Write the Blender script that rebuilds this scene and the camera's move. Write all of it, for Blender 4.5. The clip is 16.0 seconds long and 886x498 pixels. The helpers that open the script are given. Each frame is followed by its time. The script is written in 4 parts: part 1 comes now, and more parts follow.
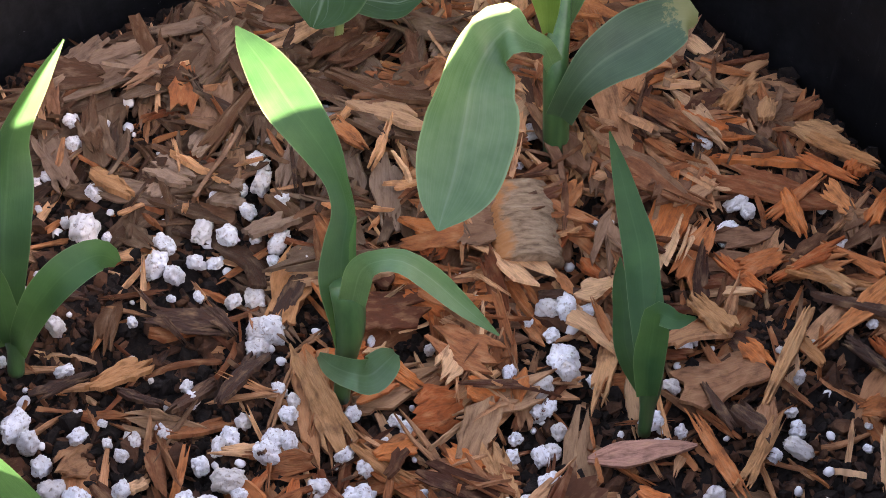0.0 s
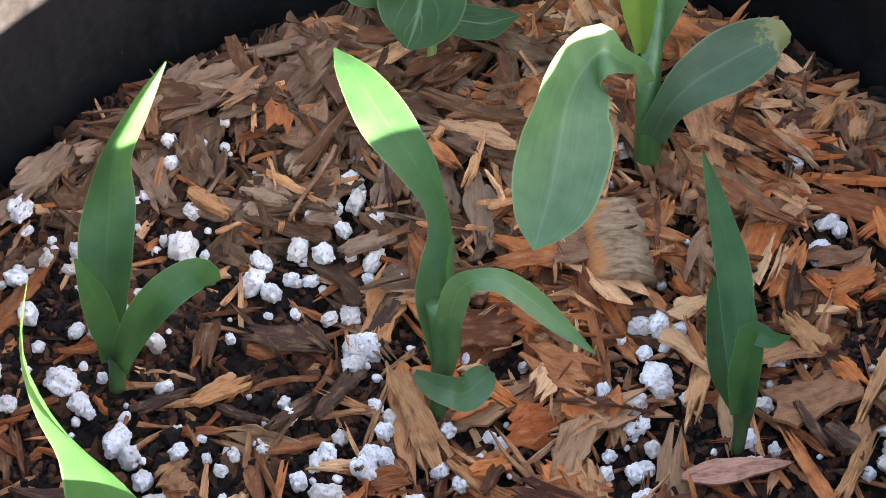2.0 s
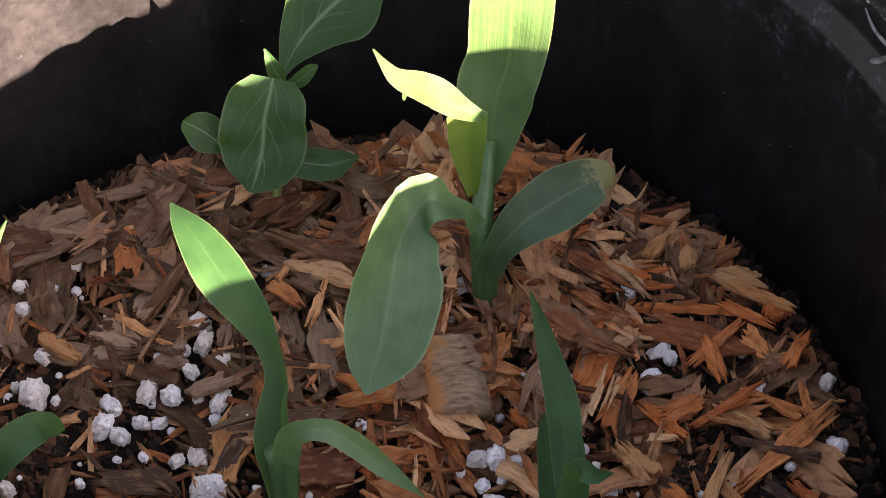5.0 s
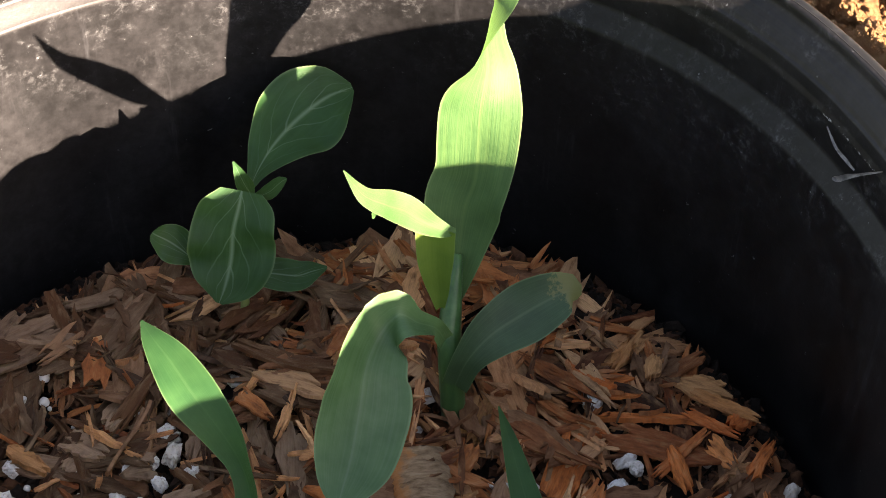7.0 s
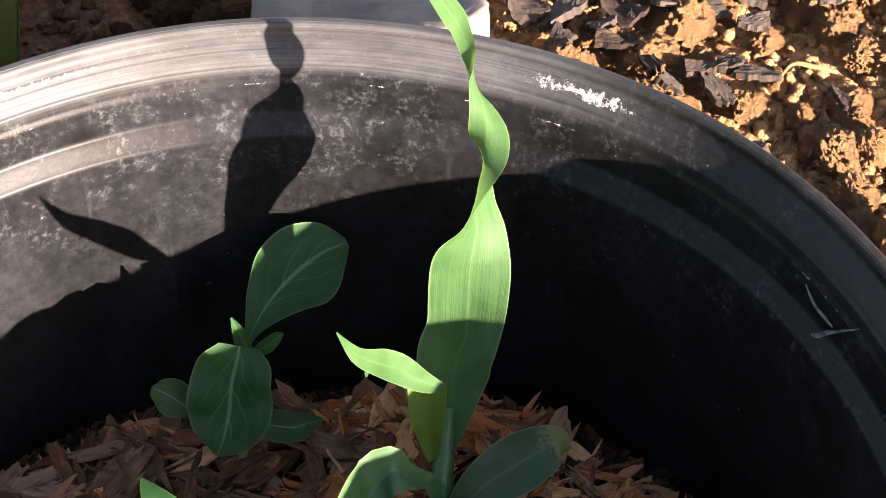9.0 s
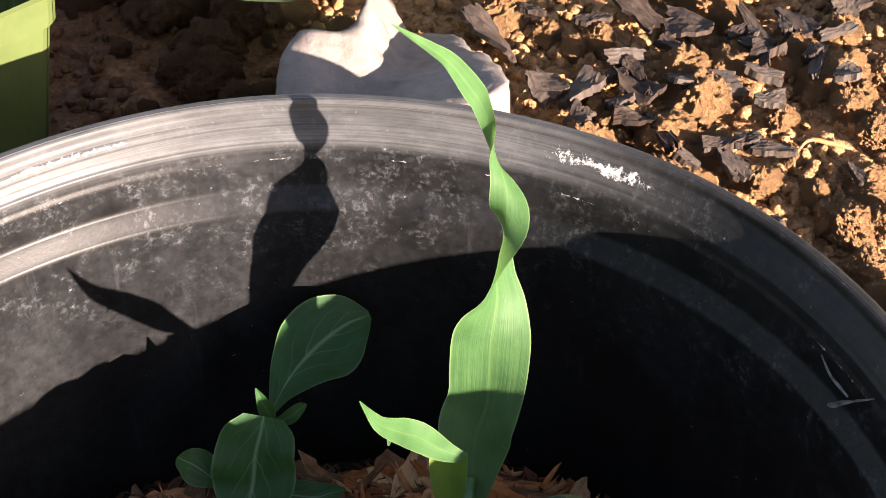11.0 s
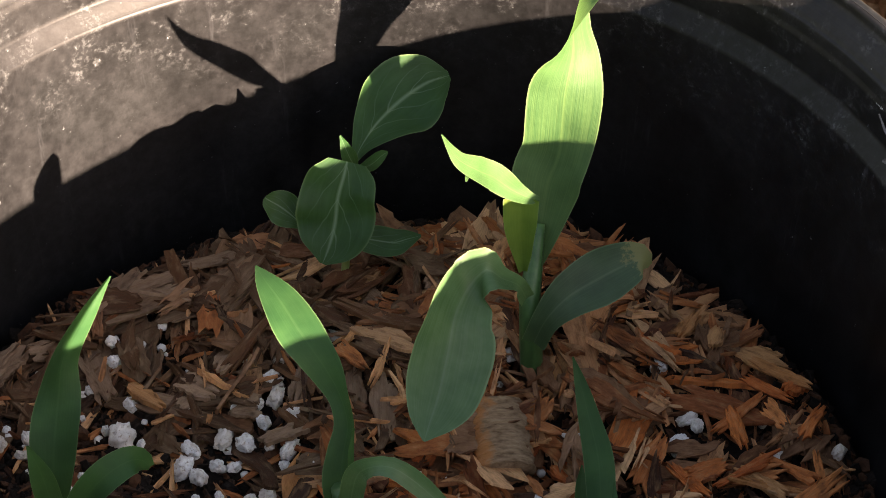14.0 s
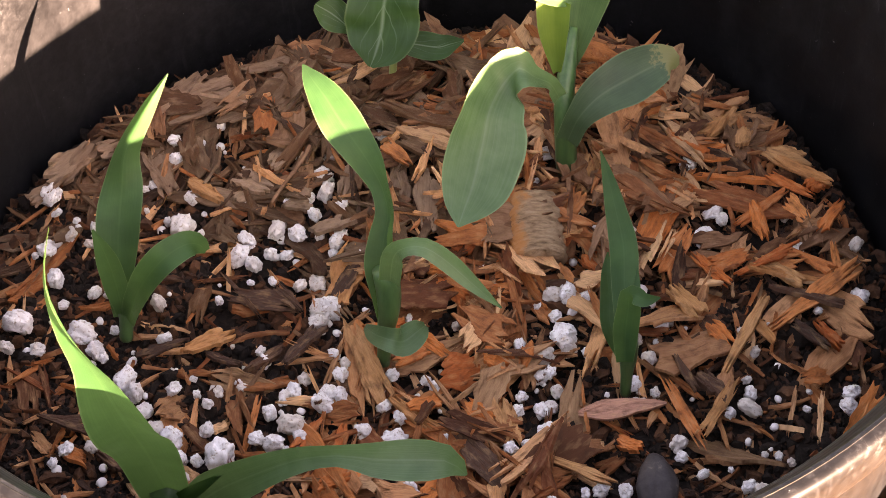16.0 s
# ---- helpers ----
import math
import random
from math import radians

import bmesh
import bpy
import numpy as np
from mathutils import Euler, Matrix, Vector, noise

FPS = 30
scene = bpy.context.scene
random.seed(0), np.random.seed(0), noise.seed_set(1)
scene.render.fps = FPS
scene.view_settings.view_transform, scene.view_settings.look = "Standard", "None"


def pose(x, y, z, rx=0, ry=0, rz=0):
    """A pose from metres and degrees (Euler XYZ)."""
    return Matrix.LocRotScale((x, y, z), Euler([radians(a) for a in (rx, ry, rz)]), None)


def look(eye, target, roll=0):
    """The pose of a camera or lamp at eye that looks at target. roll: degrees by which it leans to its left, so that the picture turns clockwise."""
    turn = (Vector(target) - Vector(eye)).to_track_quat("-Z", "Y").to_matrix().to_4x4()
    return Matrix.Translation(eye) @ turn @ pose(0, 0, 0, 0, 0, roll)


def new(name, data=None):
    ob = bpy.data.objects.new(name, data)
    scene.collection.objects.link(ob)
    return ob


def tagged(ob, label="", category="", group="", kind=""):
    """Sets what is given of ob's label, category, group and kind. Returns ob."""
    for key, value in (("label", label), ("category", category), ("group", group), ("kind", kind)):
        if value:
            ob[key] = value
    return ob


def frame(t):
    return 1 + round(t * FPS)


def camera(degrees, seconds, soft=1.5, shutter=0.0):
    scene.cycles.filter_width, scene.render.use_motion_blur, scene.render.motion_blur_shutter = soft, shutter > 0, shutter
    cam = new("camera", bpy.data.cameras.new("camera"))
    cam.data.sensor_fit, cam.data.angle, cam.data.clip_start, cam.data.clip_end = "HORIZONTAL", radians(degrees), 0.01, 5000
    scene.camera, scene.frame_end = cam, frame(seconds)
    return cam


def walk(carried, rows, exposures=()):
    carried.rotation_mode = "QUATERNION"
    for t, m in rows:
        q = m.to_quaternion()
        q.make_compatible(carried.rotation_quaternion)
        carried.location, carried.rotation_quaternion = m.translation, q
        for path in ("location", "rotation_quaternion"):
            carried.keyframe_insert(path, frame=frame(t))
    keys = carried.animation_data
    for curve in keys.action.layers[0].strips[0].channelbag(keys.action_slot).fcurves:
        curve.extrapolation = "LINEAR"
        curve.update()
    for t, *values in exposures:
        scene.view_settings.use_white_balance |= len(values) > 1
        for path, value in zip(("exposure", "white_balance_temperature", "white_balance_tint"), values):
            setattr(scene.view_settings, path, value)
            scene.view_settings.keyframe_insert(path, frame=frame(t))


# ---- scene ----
cam = camera(25.6, 16.0, soft=0.9)
walk(cam, [
    (0.0, look((0.0236, -0.3232, 0.4449), (0.0146, 0.0511, -0.0239), 0.77)),
    (0.5, look((0.0220, -0.3294, 0.4409), (0.0019, 0.0427, -0.0293), -0.19)),
    (1.0, look((0.0220, -0.3266, 0.4417), (0.0001, 0.0429, -0.0305), -0.60)),
    (1.5, look((0.0216, -0.3173, 0.4386), (0.0054, 0.0512, -0.0347), -0.60)),
    (2.0, look((0.0174, -0.3261, 0.4508), (-0.0138, 0.0502, -0.0154), -1.79)),
    (2.5, look((0.0169, -0.3277, 0.4548), (-0.0116, 0.0525, -0.0085), -1.52)),
    (3.0, look((0.0210, -0.3334, 0.4602), (-0.0002, 0.0524, 0.0011), -0.60)),
    (3.5, look((0.0298, -0.3300, 0.4644), (0.0167, 0.0592, 0.0080), -0.23)),
    (3.7, look((0.0334, -0.3300, 0.4654), (0.0182, 0.0596, 0.0093), -0.61)),
    (6.0, look((0.0419, -0.3156, 0.4858), (0.0430, 0.0863, 0.0403), 0.05)),
    (6.5, look((0.0396, -0.3149, 0.4869), (0.0432, 0.0913, 0.0453), 0.44)),
    (7.0, look((0.0373, -0.3147, 0.4915), (0.0442, 0.0945, 0.0527), 0.93)),
    (7.5, look((0.0388, -0.3136, 0.5004), (0.0408, 0.1012, 0.0669), 0.30)),
    (8.0, look((0.0384, -0.3121, 0.5087), (0.0424, 0.1059, 0.0783), 0.39)),
    (8.5, look((0.0370, -0.3149, 0.5124), (0.0441, 0.1127, 0.0916), 0.70)),
    (9.0, look((0.0412, -0.3181, 0.5134), (0.0466, 0.1160, 0.0993), 0.41)),
    (9.5, look((0.0383, -0.3193, 0.5144), (0.0412, 0.1227, 0.1087), 0.19)),
    (9.6, look((0.0356, -0.3246, 0.5155), (0.0402, 0.1213, 0.1142), 0.48)),
    (9.7, look((0.0376, -0.3219, 0.5176), (0.0392, 0.1238, 0.1158), 0.07)),
    (11.8, look((0.0411, -0.3384, 0.5192), (0.0366, 0.1152, 0.1266), -0.14)),
    (12.0, look((0.0414, -0.3418, 0.5203), (0.0325, 0.1080, 0.1234), -0.48)),
    (12.5, look((0.0458, -0.3515, 0.5196), (0.0318, 0.0932, 0.1170), -0.46)),
    (13.0, look((0.0414, -0.3626, 0.5133), (0.0220, 0.0741, 0.1022), -0.14)),
    (13.5, look((0.0372, -0.3701, 0.5110), (0.0217, 0.0560, 0.0887), 0.91)),
    (14.0, look((0.0359, -0.3788, 0.5172), (0.0179, 0.0419, 0.0898), 0.45)),
    (14.5, look((0.0491, -0.3891, 0.5207), (0.0203, 0.0247, 0.0872), -1.05)),
    (15.0, look((0.0595, -0.4016, 0.5175), (0.0157, 0.0048, 0.0782), -2.58)),
    (15.5, look((0.0594, -0.4043, 0.5208), (0.0194, -0.0052, 0.0746), -2.32)),
    (16.0, look((0.0576, -0.4176, 0.5377), (0.0128, -0.0347, 0.0779), -2.57)),
], exposures=[
    (0, 4.72, 8300, 40), (0.5, 4.97, 8100, 31), (1, 5.18, 7900, 30), (1.5, 5.18, 7900, 31), (2, 4.90, 7800, 29), (2.5, 4.70, 8000, 38), (3, 4.60, 8500, 43), (3.5, 4.50, 8700, 45),
    (6, 3.62, 8800, 36), (7, 3.50, 8300, 29), (7.5, 3.31, 8400, 26), (8.5, 2.91, 7650, 30), (9.5, 2.81, 7350, 29), (12, 2.61, 7350, 28), (12.5, 2.61, 7450, 29), (13, 2.76, 7650, 28),
    (13.5, 2.93, 8200, 27), (14.5, 3.50, 9500, 36), (15.5, 4.30, 10400, 45), (16, 4.58, 10400, 45)])

# ---- light: a low evening sun and the clear sky ----
SUN_EL, SUN_AZ = radians(14.75), radians(-46.0)
SUN_WAY = Vector((math.sin(SUN_AZ) * math.cos(SUN_EL), math.cos(SUN_AZ) * math.cos(SUN_EL), -math.sin(SUN_EL)))
world = bpy.data.worlds.new("sky")
scene.world = world
world.use_nodes = True
wn = world.node_tree
sky = wn.nodes.new("ShaderNodeTexSky")
sky.sky_type = "NISHITA"
sky.sun_disc = False
sky.sun_elevation = SUN_EL
sky.air_density, sky.dust_density, sky.ozone_density = 1.0, 0.7, 0.8
sky.sun_rotation = math.atan2(-SUN_WAY.x, -SUN_WAY.y)
wn.links.new(sky.outputs["Color"], wn.nodes["Background"].inputs["Color"])
wn.nodes["Background"].inputs["Strength"].default_value = 0.06
sun = new("sun", bpy.data.lights.new("sun", "SUN"))
sun.data.energy, sun.data.angle, sun.data.color = 5.0, radians(0.53), (1.0, 0.955, 0.84)
sun.matrix_world = look((0.6, -0.6, 0.6), Vector((0.6, -0.6, 0.6)) + SUN_WAY)


# ---- materials ----
class Mat:
    """A principled material with a few helpers for its nodes."""

    def __init__(self, name, rough=0.6, metal=0.0, spec=0.5):
        self.m = bpy.data.materials.new(name)
        self.m.use_nodes = True
        self.t = self.m.node_tree
        self.b = self.t.nodes["Principled BSDF"]
        self.b.inputs["Roughness"].default_value = rough
        self.b.inputs["Metallic"].default_value = metal
        self.b.inputs["Specular IOR Level"].default_value = spec

    def node(self, kind, **inputs):
        n = self.t.nodes.new("ShaderNode" + kind)
        for k, v in inputs.items():
            self.set(n, k.replace("_", " "), v)
        return n

    def set(self, n, key, v):
        if hasattr(v, "node"):
            self.t.links.new(v, n.inputs[key])
        else:
            n.inputs[key].default_value = v

    def coords(self, scale=(1, 1, 1), kind="Object"):
        c = self.node("TexCoord")
        m = self.node("Mapping", Scale=scale)
        self.t.links.new(c.outputs[kind], m.inputs["Vector"])
        return m.outputs["Vector"]

    def noise(self, vec, scale, detail=4.0, rough=0.55, dist=0.0):
        return self.node("TexNoise", Vector=vec, Scale=scale, Detail=detail, Roughness=rough, Distortion=dist).outputs["Fac"]

    def ramp(self, fac, stops):
        r = self.node("ValToRGB", Fac=fac)
        e = r.color_ramp.elements
        while len(e) < len(stops):
            e.new(0.5)
        for el, (p, c) in zip(e, stops):
            el.position = p
            el.color = (*c, 1) if not isinstance(c, (int, float)) else (c, c, c, 1)
        return r.outputs["Color"]

    def mix(self, fac, a, b, mode="MIX"):
        n = self.t.nodes.new("ShaderNodeMix")
        n.data_type, n.blend_type = "RGBA", mode
        for key, v in ((0, fac), (6, a), (7, b)):
            if hasattr(v, "node"):
                self.t.links.new(v, n.inputs[key])
            else:
                n.inputs[key].default_value = (*v, 1) if isinstance(v, tuple) else v
        return n.outputs[2]

    def math(self, op, a, b=0.0):
        n = self.t.nodes.new("ShaderNodeMath")
        n.operation = op
        for k, v in ((0, a), (1, b)):
            if hasattr(v, "node"):
                self.t.links.new(v, n.inputs[k])
            else:
                n.inputs[k].default_value = v
        return n.outputs[0]

    def bump(self, height, strength=0.5, distance=0.001):
        n = self.node("Bump", Height=height, Strength=strength, Distance=distance)
        self.t.links.new(n.outputs["Normal"], self.b.inputs["Normal"])
        return n

    def color(self, v):
        self.set(self.b, "Base Color", v if hasattr(v, "node") else (*v, 1))

    def rough(self, v):
        self.set(self.b, "Roughness", v)


def mat_plastic():
    k = Mat("black_plastic", 0.42, spec=0.15)
    v = k.coords()
    at = k.node("SeparateXYZ", Vector=v)
    x, z = at.outputs["X"], at.outputs["Z"]
    film = k.noise(k.coords((1, 1, 0.7)), 30, 7, 0.7)
    specks = k.noise(v, 420, 3, 0.7)
    streak = k.noise(k.coords((60, 60, 6)), 3.0, 5, 0.7)
    # thins dust and marks towards the right, painting in that wall's shade
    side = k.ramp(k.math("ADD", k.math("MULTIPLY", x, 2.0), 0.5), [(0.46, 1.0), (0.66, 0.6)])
    dust_shade = k.math("MULTIPLY", k.math("MULTIPLY", k.math("MULTIPLY", k.ramp(film, [(0.32, 0.25), (0.72, 0.95)]), k.ramp(k.noise(v, 240, 4, 0.7), [(0.35, 0.55), (0.65, 1.15)])), side), 0.72)
    base = k.mix(dust_shade, (0.0012, 0.0012, 0.0013), (0.0290, 0.0300, 0.0315))
    base = k.mix(k.ramp(streak, [(0.60, 0.0), (0.80, 0.5)]), base, (0.045, 0.048, 0.052))
    # dried water marks: small ragged flecks in scattered patches of the upper wall
    marks = k.noise(v, 420, 6, 0.72, 0.4)
    thin = k.ramp(marks, [(0.50, 0.0), (0.68, 1.0)])
    patches = k.math("MULTIPLY", k.ramp(k.noise(v, 60, 5, 0.7), [(0.48, 0.0), (0.62, 1.0)]), k.ramp(z, [(0.055, 0.0), (0.085, 1.0)]))
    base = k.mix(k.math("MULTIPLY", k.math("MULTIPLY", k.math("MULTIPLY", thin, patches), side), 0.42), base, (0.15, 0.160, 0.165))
    base = k.mix(k.ramp(specks, [(0.70, 0.0), (0.75, 0.5)]), base, (0.22, 0.24, 0.25))
    # lime crust left by drying water along the ledges of the rim

    def band(mid, half):
        return k.math("SUBTRACT", 1.0, k.math("DIVIDE", k.math("ABSOLUTE", k.math("SUBTRACT", z, mid)), half))

    def clamp(node):
        return k.ramp(node, [(0.0, 0.0), (1.0, 1.0)])

    ragged = k.noise(v, 330, 6, 0.85)
    big = k.noise(v, 45, 3, 0.6)
    right = k.math("MULTIPLY", clamp(band(0.1262, 0.0070)), k.ramp(x, [(0.050, 0.0), (0.078, 0.78), (0.100, 0.78), (0.128, 0.0)]))
    left = k.math("MULTIPLY", clamp(band(0.1268, 0.0030)), k.ramp(k.math("MULTIPLY", x, -1.0), [(0.03, 0.0), (0.07, 0.8), (0.2, 0.8)]))
    line = k.math("MULTIPLY", clamp(band(0.1150, 0.0022)), 0.62)
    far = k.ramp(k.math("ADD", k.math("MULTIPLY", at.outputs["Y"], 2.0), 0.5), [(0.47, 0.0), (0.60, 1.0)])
    where = k.math("MULTIPLY", k.math("MAXIMUM", k.math("MAXIMUM", right, left), line), far)
    crust = k.ramp(k.math("ADD", k.math("MULTIPLY", where, 0.35), k.math("MULTIPLY", k.math("ADD", ragged, k.math("MULTIPLY", big, 0.5)), 0.5)), [(0.625, 0.0), (0.68, 1.0)])
    crust = k.math("MULTIPLY", crust, k.ramp(where, [(0.05, 0.0), (0.2, 1.0)]))
    # pale grey of the rim band, fading to the right and the near side
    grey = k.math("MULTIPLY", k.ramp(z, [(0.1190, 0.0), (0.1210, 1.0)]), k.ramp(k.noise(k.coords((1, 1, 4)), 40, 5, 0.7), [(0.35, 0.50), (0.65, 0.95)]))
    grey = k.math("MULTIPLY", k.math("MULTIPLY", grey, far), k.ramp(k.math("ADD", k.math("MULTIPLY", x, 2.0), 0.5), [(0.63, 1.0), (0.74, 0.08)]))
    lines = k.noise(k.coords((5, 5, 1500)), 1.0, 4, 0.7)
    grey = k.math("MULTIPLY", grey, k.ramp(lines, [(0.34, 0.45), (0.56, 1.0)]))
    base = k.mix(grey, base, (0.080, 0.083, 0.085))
    base = k.mix(k.math("MULTIPLY", crust, 0.8), base, (0.60, 0.60, 0.60))
    k.color(base)
    k.rough(k.mix(crust, k.ramp(film, [(0.3, 0.34), (0.75, 0.52)]), (0.9, 0.9, 0.9)))
    k.bump(k.math("ADD", k.math("MULTIPLY", k.noise(v, 900, 2), 0.15), crust), 0.25, 0.0006)
    return k.m


def mat_soil():
    k = Mat("potting_soil", 0.95, spec=0.2)
    v = k.coords()
    n = k.noise(v, 260, 6, 0.7)
    big = k.noise(v, 30, 3)
    c = k.ramp(n, [(0.30, (0.006, 0.005, 0.004)), (0.55, (0.020, 0.014, 0.010)), (0.80, (0.060, 0.036, 0.022))])
    k.color(k.mix(k.math("MULTIPLY", big, 0.6), c, (0.016, 0.010, 0.007)))
    k.bump(n, 1.0, 0.003)
    return k.m


def mat_wood(name, tones, island=True, rough=0.75, fresh=(0.70, 0.40, 0.19), heart=(0.08, 0.026, 0.009), relief=0.7):
    """Torn wood: a tone for each piece, grain along its length, and stains."""
    k = Mat(name, rough, spec=0.25)
    if island:
        rnd = k.node("NewGeometry").outputs["Random Per Island"]
    else:
        rnd = k.node("ObjectInfo").outputs["Random"]
    tone = k.ramp(rnd, [(i / max(1, len(tones) - 1), c) for i, c in enumerate(tones)])
    uv = k.node("UVMap").outputs["UV"]
    off = k.node("CombineXYZ", X=k.math("MULTIPLY", rnd, 37.0), Y=k.math("MULTIPLY", rnd, 91.0))

    def along(sx, sy):
        m = k.node("Mapping", Vector=uv, Scale=(sx, sy, 1.0))
        k.t.links.new(off.outputs[0], m.inputs["Location"])
        return m.outputs["Vector"]

    grain = k.noise(along(2.5, 40.0), 1.6, 5, 0.75, 0.5)
    patch = k.noise(along(3.0, 7.0), 1.3, 3, 0.6)
    stain = k.noise(k.coords(), 130, 5, 0.65)
    pale = k.mix(0.55, tone, fresh)
    c = k.mix(k.ramp(patch, [(0.50, 0.0), (0.72, 0.55)]), tone, pale)
    c = k.mix(k.ramp(patch, [(0.28, 0.7), (0.48, 0.0)]), c, heart)
    c = k.mix(k.ramp(grain, [(0.36, 0.34), (0.58, 0.0)]), c, (0.12, 0.045, 0.018))
    c = k.mix(k.ramp(stain, [(0.56, 0.0), (0.76, 0.7)]), c, (0.035, 0.016, 0.009))
    k.color(c)
    k.bump(k.math("ADD", grain, k.math("MULTIPLY", patch, 1.5)), relief, 0.0010)
    return k.m


def mat_perlite():
    """Crumbly white grains with small pits and a little brown dirt."""
    k = Mat("perlite", 0.9, spec=0.15)
    v = k.coords()
    n = k.noise(v, 2.2, 6, 0.72)
    pits = k.noise(v, 3.4, 3, 0.6)
    dirt = k.noise(v, 1.1, 3)
    c = k.ramp(n, [(0.28, (0.60, 0.56, 0.50)), (0.50, (0.80, 0.79, 0.75))])
    tone = k.node("ObjectInfo").outputs["Random"]
    c = k.mix(k.ramp(tone, [(0.35, 0.0), (1.0, 0.75)]), c, (0.55, 0.47, 0.38))
    c = k.mix(k.ramp(pits, [(0.34, 0.75), (0.44, 0.0)]), c, (0.36, 0.28, 0.20))
    k.color(k.mix(k.ramp(dirt, [(0.52, 0.0), (0.74, 0.5)]), c, (0.42, 0.30, 0.19)))
    k.bump(k.math("ADD", n, k.math("MULTIPLY", k.ramp(pits, [(0.30, 0.0), (0.44, 1.0)]), 0.6)), 0.7, 0.0009)
    return k.m


def mat_leaf(name, dark, light, vein, vein_amount=0.35, stripes=60.0, gloss=0.5, rib_amount=0.3, side_veins=0.0, dry_tip=0.0, sheen=0.4, shine=0.38):
    """A living leaf: lengthwise veins, a pale midrib, and light that shines through."""
    k = Mat(name, gloss, spec=sheen)
    uv = k.node("UVMap").outputs["UV"]
    sep = k.node("SeparateXYZ", Vector=uv)
    across = sep.outputs["X"]
    dist = k.math("ABSOLUTE", k.math("SUBTRACT", across, 0.5))
    rib = k.ramp(dist, [(0.0, 1.0), (0.035, 0.0)])
    edge = k.ramp(dist, [(0.470, 0.0), (0.497, 1.0)])
    lines = k.noise(k.node("Mapping", Vector=uv, Scale=(stripes, 1.6, 1.0)).outputs["Vector"], 1.0, 3, 0.6)
    blot = k.noise(k.coords(), 120, 4)
    c = k.mix(k.ramp(blot, [(0.35, 0.0), (0.7, 1.0)]), dark, light)
    c = k.mix(k.math("MULTIPLY", k.ramp(lines, [(0.45, 0.0), (0.62, 1.0)]), vein_amount), c, vein)
    c = k.mix(k.math("MULTIPLY", rib, rib_amount), c, vein)
    c = k.mix(k.math("MULTIPLY", edge, 0.3), c, (0.32, 0.45, 0.20))
    if dry_tip:
        ragged = k.math("ADD", sep.outputs["Y"], k.math("MULTIPLY", k.noise(k.coords(), 220, 5, 0.7), 0.35))
        c = k.mix(k.ramp(ragged, [(dry_tip + 0.10, 0.0), (dry_tip + 0.34, 0.7)]), c, (0.19, 0.19, 0.065))
        c = k.mix(k.ramp(k.math("ADD", ragged, dist), [(dry_tip + 0.58, 0.0), (dry_tip + 0.66, 0.8)]), c, (0.20, 0.10, 0.035))
    if side_veins:
        run = k.math("SUBTRACT", k.math("MULTIPLY", sep.outputs["Y"], side_veins), k.math("MULTIPLY", dist, 5.0))
        wob = k.math("MULTIPLY", k.noise(uv, 3.0, 2), 0.8)
        saw = k.math("ABSOLUTE", k.math("SUBTRACT", k.math("FRACT", k.math("ADD", run, wob)), 0.5))
        c = k.mix(k.math("MULTIPLY", k.ramp(saw, [(0.0, 1.0), (0.06, 0.0)]), k.ramp(dist, [(0.05, 0.45), (0.42, 0.0)])), c, vein)
    k.color(c)
    k.bump(lines, 0.25, 0.0006)
    tr = k.node("BsdfTranslucent")
    k.t.links.new(k.mix(0.5, c, (0.20, 0.42, 0.10)), tr.inputs["Color"])
    ms = k.node("MixShader", Fac=shine)
    k.t.links.new(k.b.outputs[0], ms.inputs[1])
    k.t.links.new(tr.outputs[0], ms.inputs[2])
    k.t.links.new(ms.outputs[0], k.t.nodes["Material Output"].inputs["Surface"])
    return k.m


def mat_stem(name, c1, c2):
    k = Mat(name, 0.45, spec=0.4)
    n = k.noise(k.coords((400, 400, 25)), 1.0, 3)
    k.color(k.ramp(n, [(0.35, c1), (0.7, c2)]))
    return k.m


def mat_noise(name, stops, scale, rough=0.9, bump=0.8, dist=0.003, scale2=None, spec=0.25):
    k = Mat(name, rough, spec=spec)
    v = k.coords()
    n = k.noise(v, scale, 6, 0.68)
    c = k.ramp(n, stops)
    if scale2:
        c = k.mix(k.ramp(k.noise(v, scale2, 3), [(0.4, 0.0), (0.75, 0.6)]), c, stops[0][1])
    k.color(c)
    k.bump(n, bump, dist)
    return k.m


def mat_stalk():
    """Ringed grey-tan stalk, its skin gone along one side where orange wood shows."""
    k = Mat("ringed_stalk", 0.8, spec=0.25)
    v = k.coords()
    at = k.node("SeparateXYZ", Vector=v)
    n = k.noise(k.coords((160, 520, 160)), 1.0, 5, 0.7)
    c = k.ramp(n, [(0.32, (0.11, 0.060, 0.030)), (0.52, (0.30, 0.19, 0.105)), (0.72, (0.42, 0.29, 0.175))])
    bare = k.math("ADD", k.math("MULTIPLY", at.outputs["X"], -60.0), k.noise(v, 160, 4))
    c = k.mix(k.ramp(bare, [(0.74, 0.0), (0.92, 0.85)]), c, (0.46, 0.180, 0.056))
    k.color(c)
    k.bump(n, 1.0, 0.002)
    return k.m


